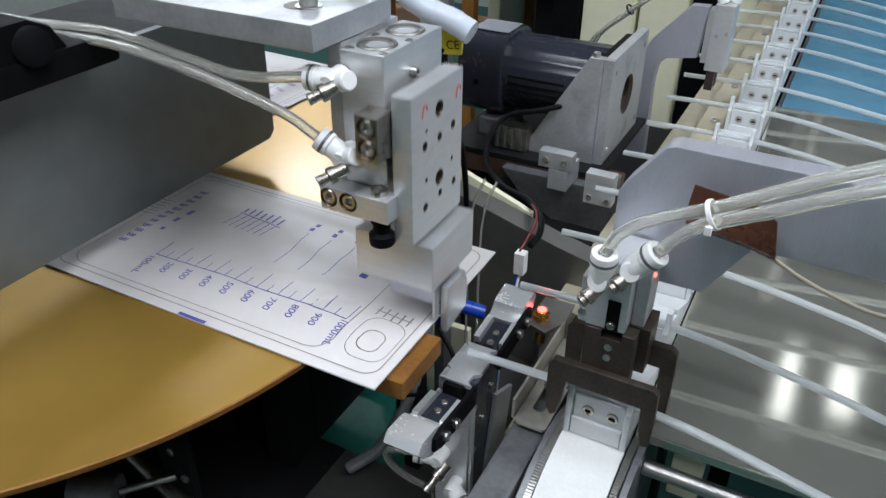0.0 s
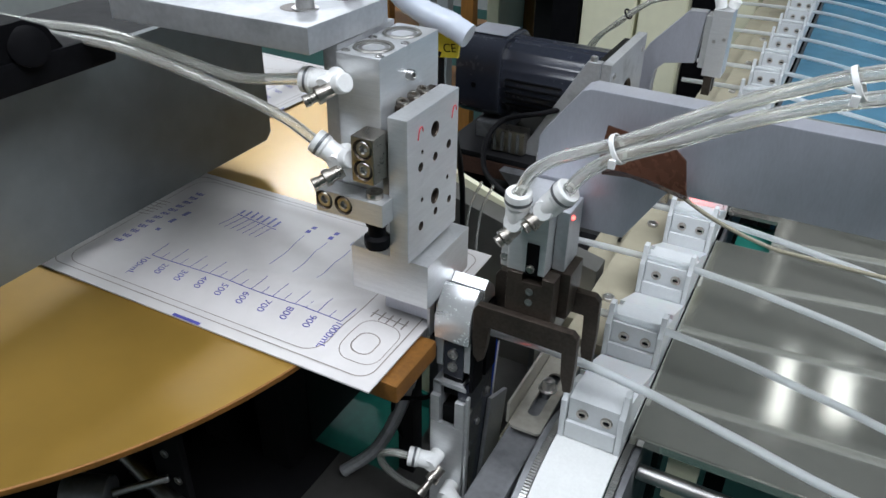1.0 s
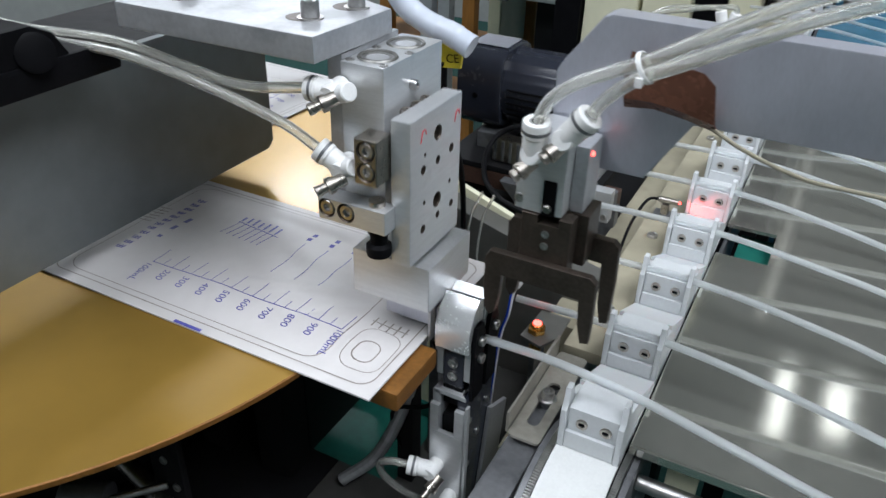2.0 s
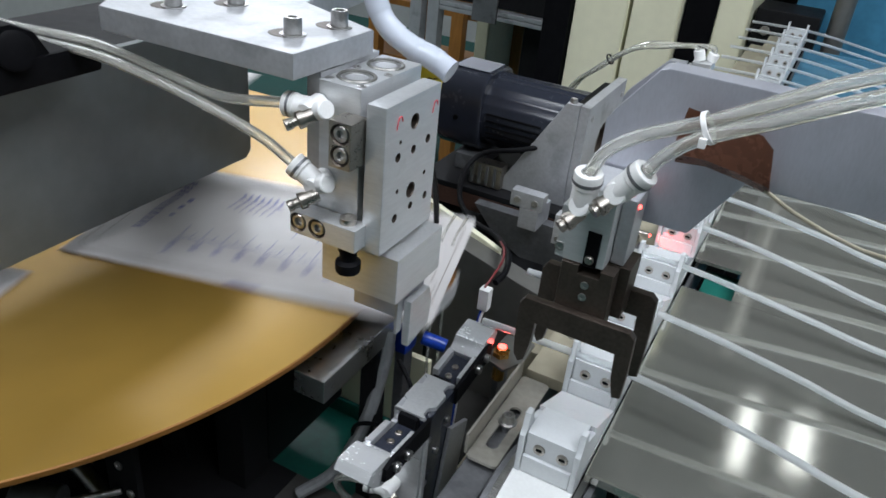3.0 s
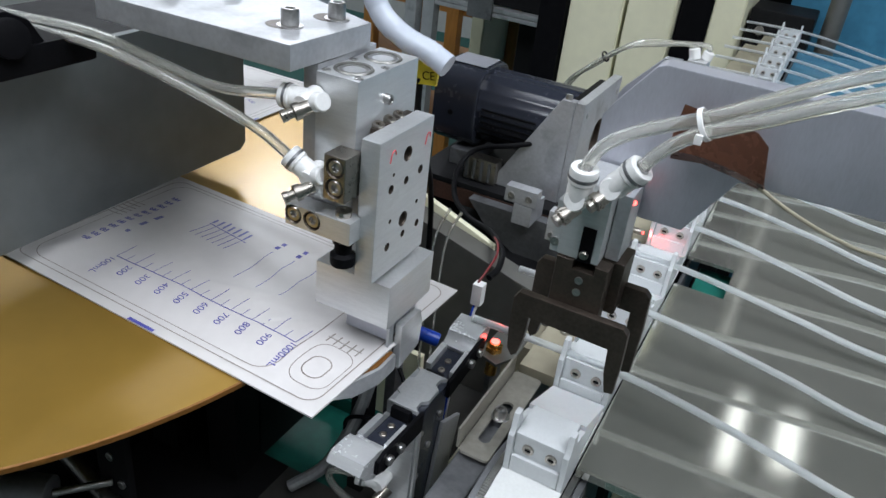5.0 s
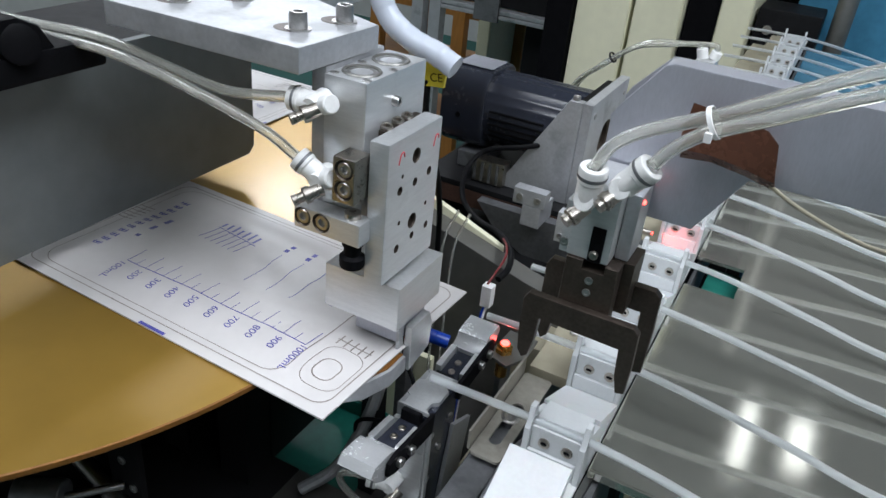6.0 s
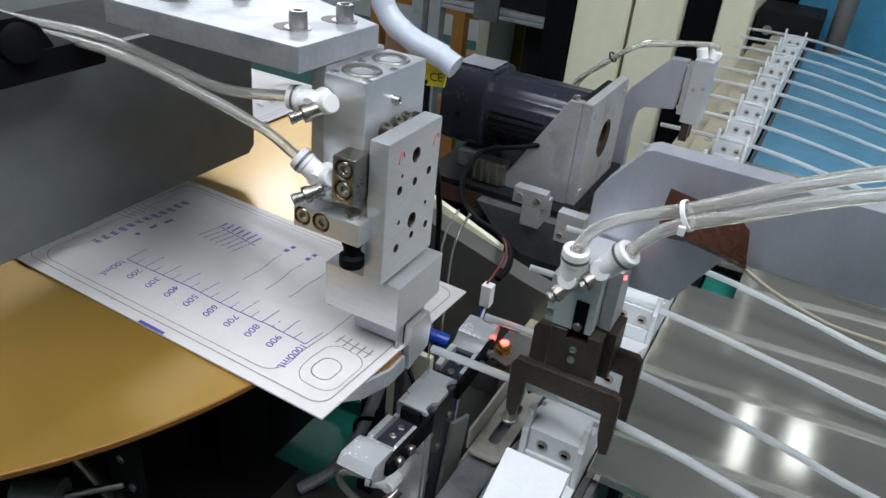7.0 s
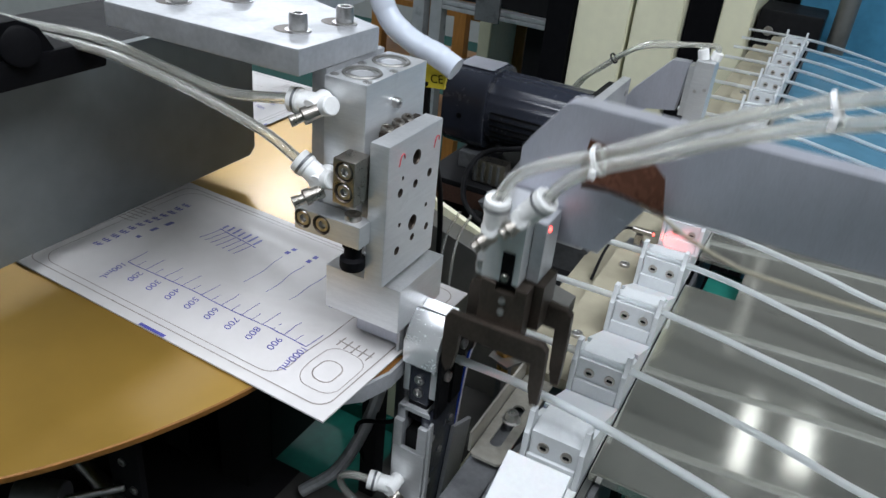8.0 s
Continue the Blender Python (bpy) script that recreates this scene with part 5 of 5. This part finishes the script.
wooden_shelf()
bp = thing("blue_bin", (0.6, 1.9, FLOOR_Z), "large blue painted sheet bin", "bin")
part("front", bx(0.26, 1.6, 1.70, 1.72, FLOOR_Z, 0.14, 0.003), BLUE, bp)
part("side", bx(0.26, 0.28, 1.7202, 2.6, FLOOR_Z, 0.14, 0.003), BLUE, bp)
gp = thing("round_post", (0.34, 1.5, FLOOR_Z), "grey round steel post", "post")
part("tube", rod((0.350, 1.60, FLOOR_Z), (0.350, 1.60, 0.7), 0.018, 28), STEEL_DULL, gp)
mc = thing("far_machine_head", (0.24, 1.5, FLOOR_Z), "dark machine head with bright fittings at the conveyor end", "machine head")
part("body", bx(0.200, 0.318, 1.575, 1.69, FLOOR_Z, -0.010, 0.004), DARK, mc)
for k in range(3):
    part("knob", rod((0.225 + 0.028 * k, 1.569, -0.05 - 0.012 * k), (0.225 + 0.028 * k, 1.5748, -0.05 - 0.012 * k), 0.009, 18), CHROME, mc)


# ---- what moves ----
def motions():
    # table with its bags: one quarter turn between the two stops
    turns = [(0.0, 0), (2.35, 0), (2.5, -3), (2.65, -12), (2.8, -29), (2.9, -51), (3.0, -72.5), (3.1, -86), (3.2, -90), (8.0, -90)]
    walk(TABLE, [(t, pose(CX, CY, -0.008, 0, 0, a)) for t, a in turns])
    for b, first, off in ((BAG_A, 0.0, (0, 0)), (BAG_B, 87.4, (-0.007, 0.003)), (BAG_C, 180.0, (0, 0))):
        walk(b, [(t, Matrix.Translation((CX, CY, 0)) @ Matrix.Rotation(radians(a), 4, "Z") @ pose(*off, 0, 0, 0, first)) for t, a in turns])
    # slide table: down on the bag, up while the table turns
    sx, sy, up = 0.185, 0.23, 0.0205
    rows = [(0.0, 0.009), (0.1, 0), (1.95, 0), (2.2, up), (3.1, up), (3.33, 0), (8.0, 0)]
    walk(SLIDE, [(t, pose(sx, sy, z)) for t, z in rows])
    # transfer arm: pick up, lift, push in, clear, return
    ups, left, high = 0.0225, -0.0415, 0.063
    rows = [(0.0, 0, 0), (0.1, 0, 0), (0.28, 0, ups), (0.70, 0, ups), (0.93, left, ups), (1.28, left, ups), (1.40, left, 0.040), (1.52, left + 0.001, 0.0595), (1.65, left + 0.002, high), (1.95, left + 0.002, high), (2.40, 0, high),
            (6.20, 0, high), (6.48, 0, 0), (6.82, 0, 0), (7.0, 0, ups), (7.35, 0, ups), (7.58, left, ups), (7.86, left, ups), (8.0, left, 0.036)]
    walk(ARM, [(t, pose(0.29 + x, 0.245, z)) for t, x, z in rows])
    # clamp gripper: 0 closed, 1 open
    rows = [(0.0, 1), (0.38, 1), (0.55, 0), (2.0, 0), (2.22, 1), (7.02, 1), (7.18, 0), (8.0, 0)]
    for arm, side, py in TOOL_ARMS:
        walk(arm, [(t, pose(0, py - TOOL_Y, TOOL_Z + 0.16, -side * 84 * s, 0, 0)) for t, s in rows])
    # carriers and tubes step one pitch
    steps = [(0.0, 0.0), (4.85, 0.0), (5.2, 0.25), (5.6, 0.75), (5.8, 0.905), (6.0, 0.97), (6.2, 1.0), (8.0, 1.0)]
    for k, c in enumerate(CARRIERS):
        if k == 0:
            rows = []
            for t, s in steps:
                a = s * PITCH / WHEEL_R
                r = BELT_Z - WHEEL_Z
                oy = ROW_Y - WHEEL_Y
                rows.append((t, pose(0.2868, WHEEL_Y + oy * math.cos(a) - r * math.sin(a), WHEEL_Z + oy * math.sin(a) + r * math.cos(a), math.degrees(a))))
            walk(c, rows)
        else:
            walk(c, [(t, pose(0.2868, ROW_Y + PITCH * (k - s), BELT_Z)) for t, s in steps])
    for k, o in enumerate(TUBES):
        y = ROW_Y + PITCH * k
        z = -0.0195
        if k == 0:
            rows = [(0.0, pose(0.2868, y, z)), (0.1, pose(0.2868, y, z)), (0.28, pose(0.2868, y, z + 0.0225)), (0.70, pose(0.2868, y, z + 0.0225)), (0.93, pose(0.2868 - 0.0415, y, z + 0.0225)), (2.35, pose(0.2868 - 0.0415, y, z + 0.0225))]
            for t, a in turns[2:]:
                m = Matrix.Translation((CX, CY, 0)) @ Matrix.Rotation(radians(a), 4, "Z") @ Matrix.Translation((-CX, -CY, 0)) @ pose(0.2868 - 0.0415, y, z + 0.0225)
                rows.append((t, m))
            walk(o, rows)
        elif k == 1:
            rows = [(t, pose(0.2868, y - PITCH * s, z)) for t, s in steps[:-1]]
            rows += [(6.82, pose(0.2868, y - PITCH, z)), (7.0, pose(0.2868, y - PITCH, z + 0.0225)), (7.35, pose(0.2868, y - PITCH, z + 0.0225)), (7.58, pose(0.2868 - 0.0415, y - PITCH, z + 0.0225)), (8.0, pose(0.2868 - 0.0415, y - PITCH, z + 0.0225))]
            walk(o, rows)
        else:
            walk(o, [(t, pose(0.2868, y - PITCH * s, z)) for t, s in steps])


motions()
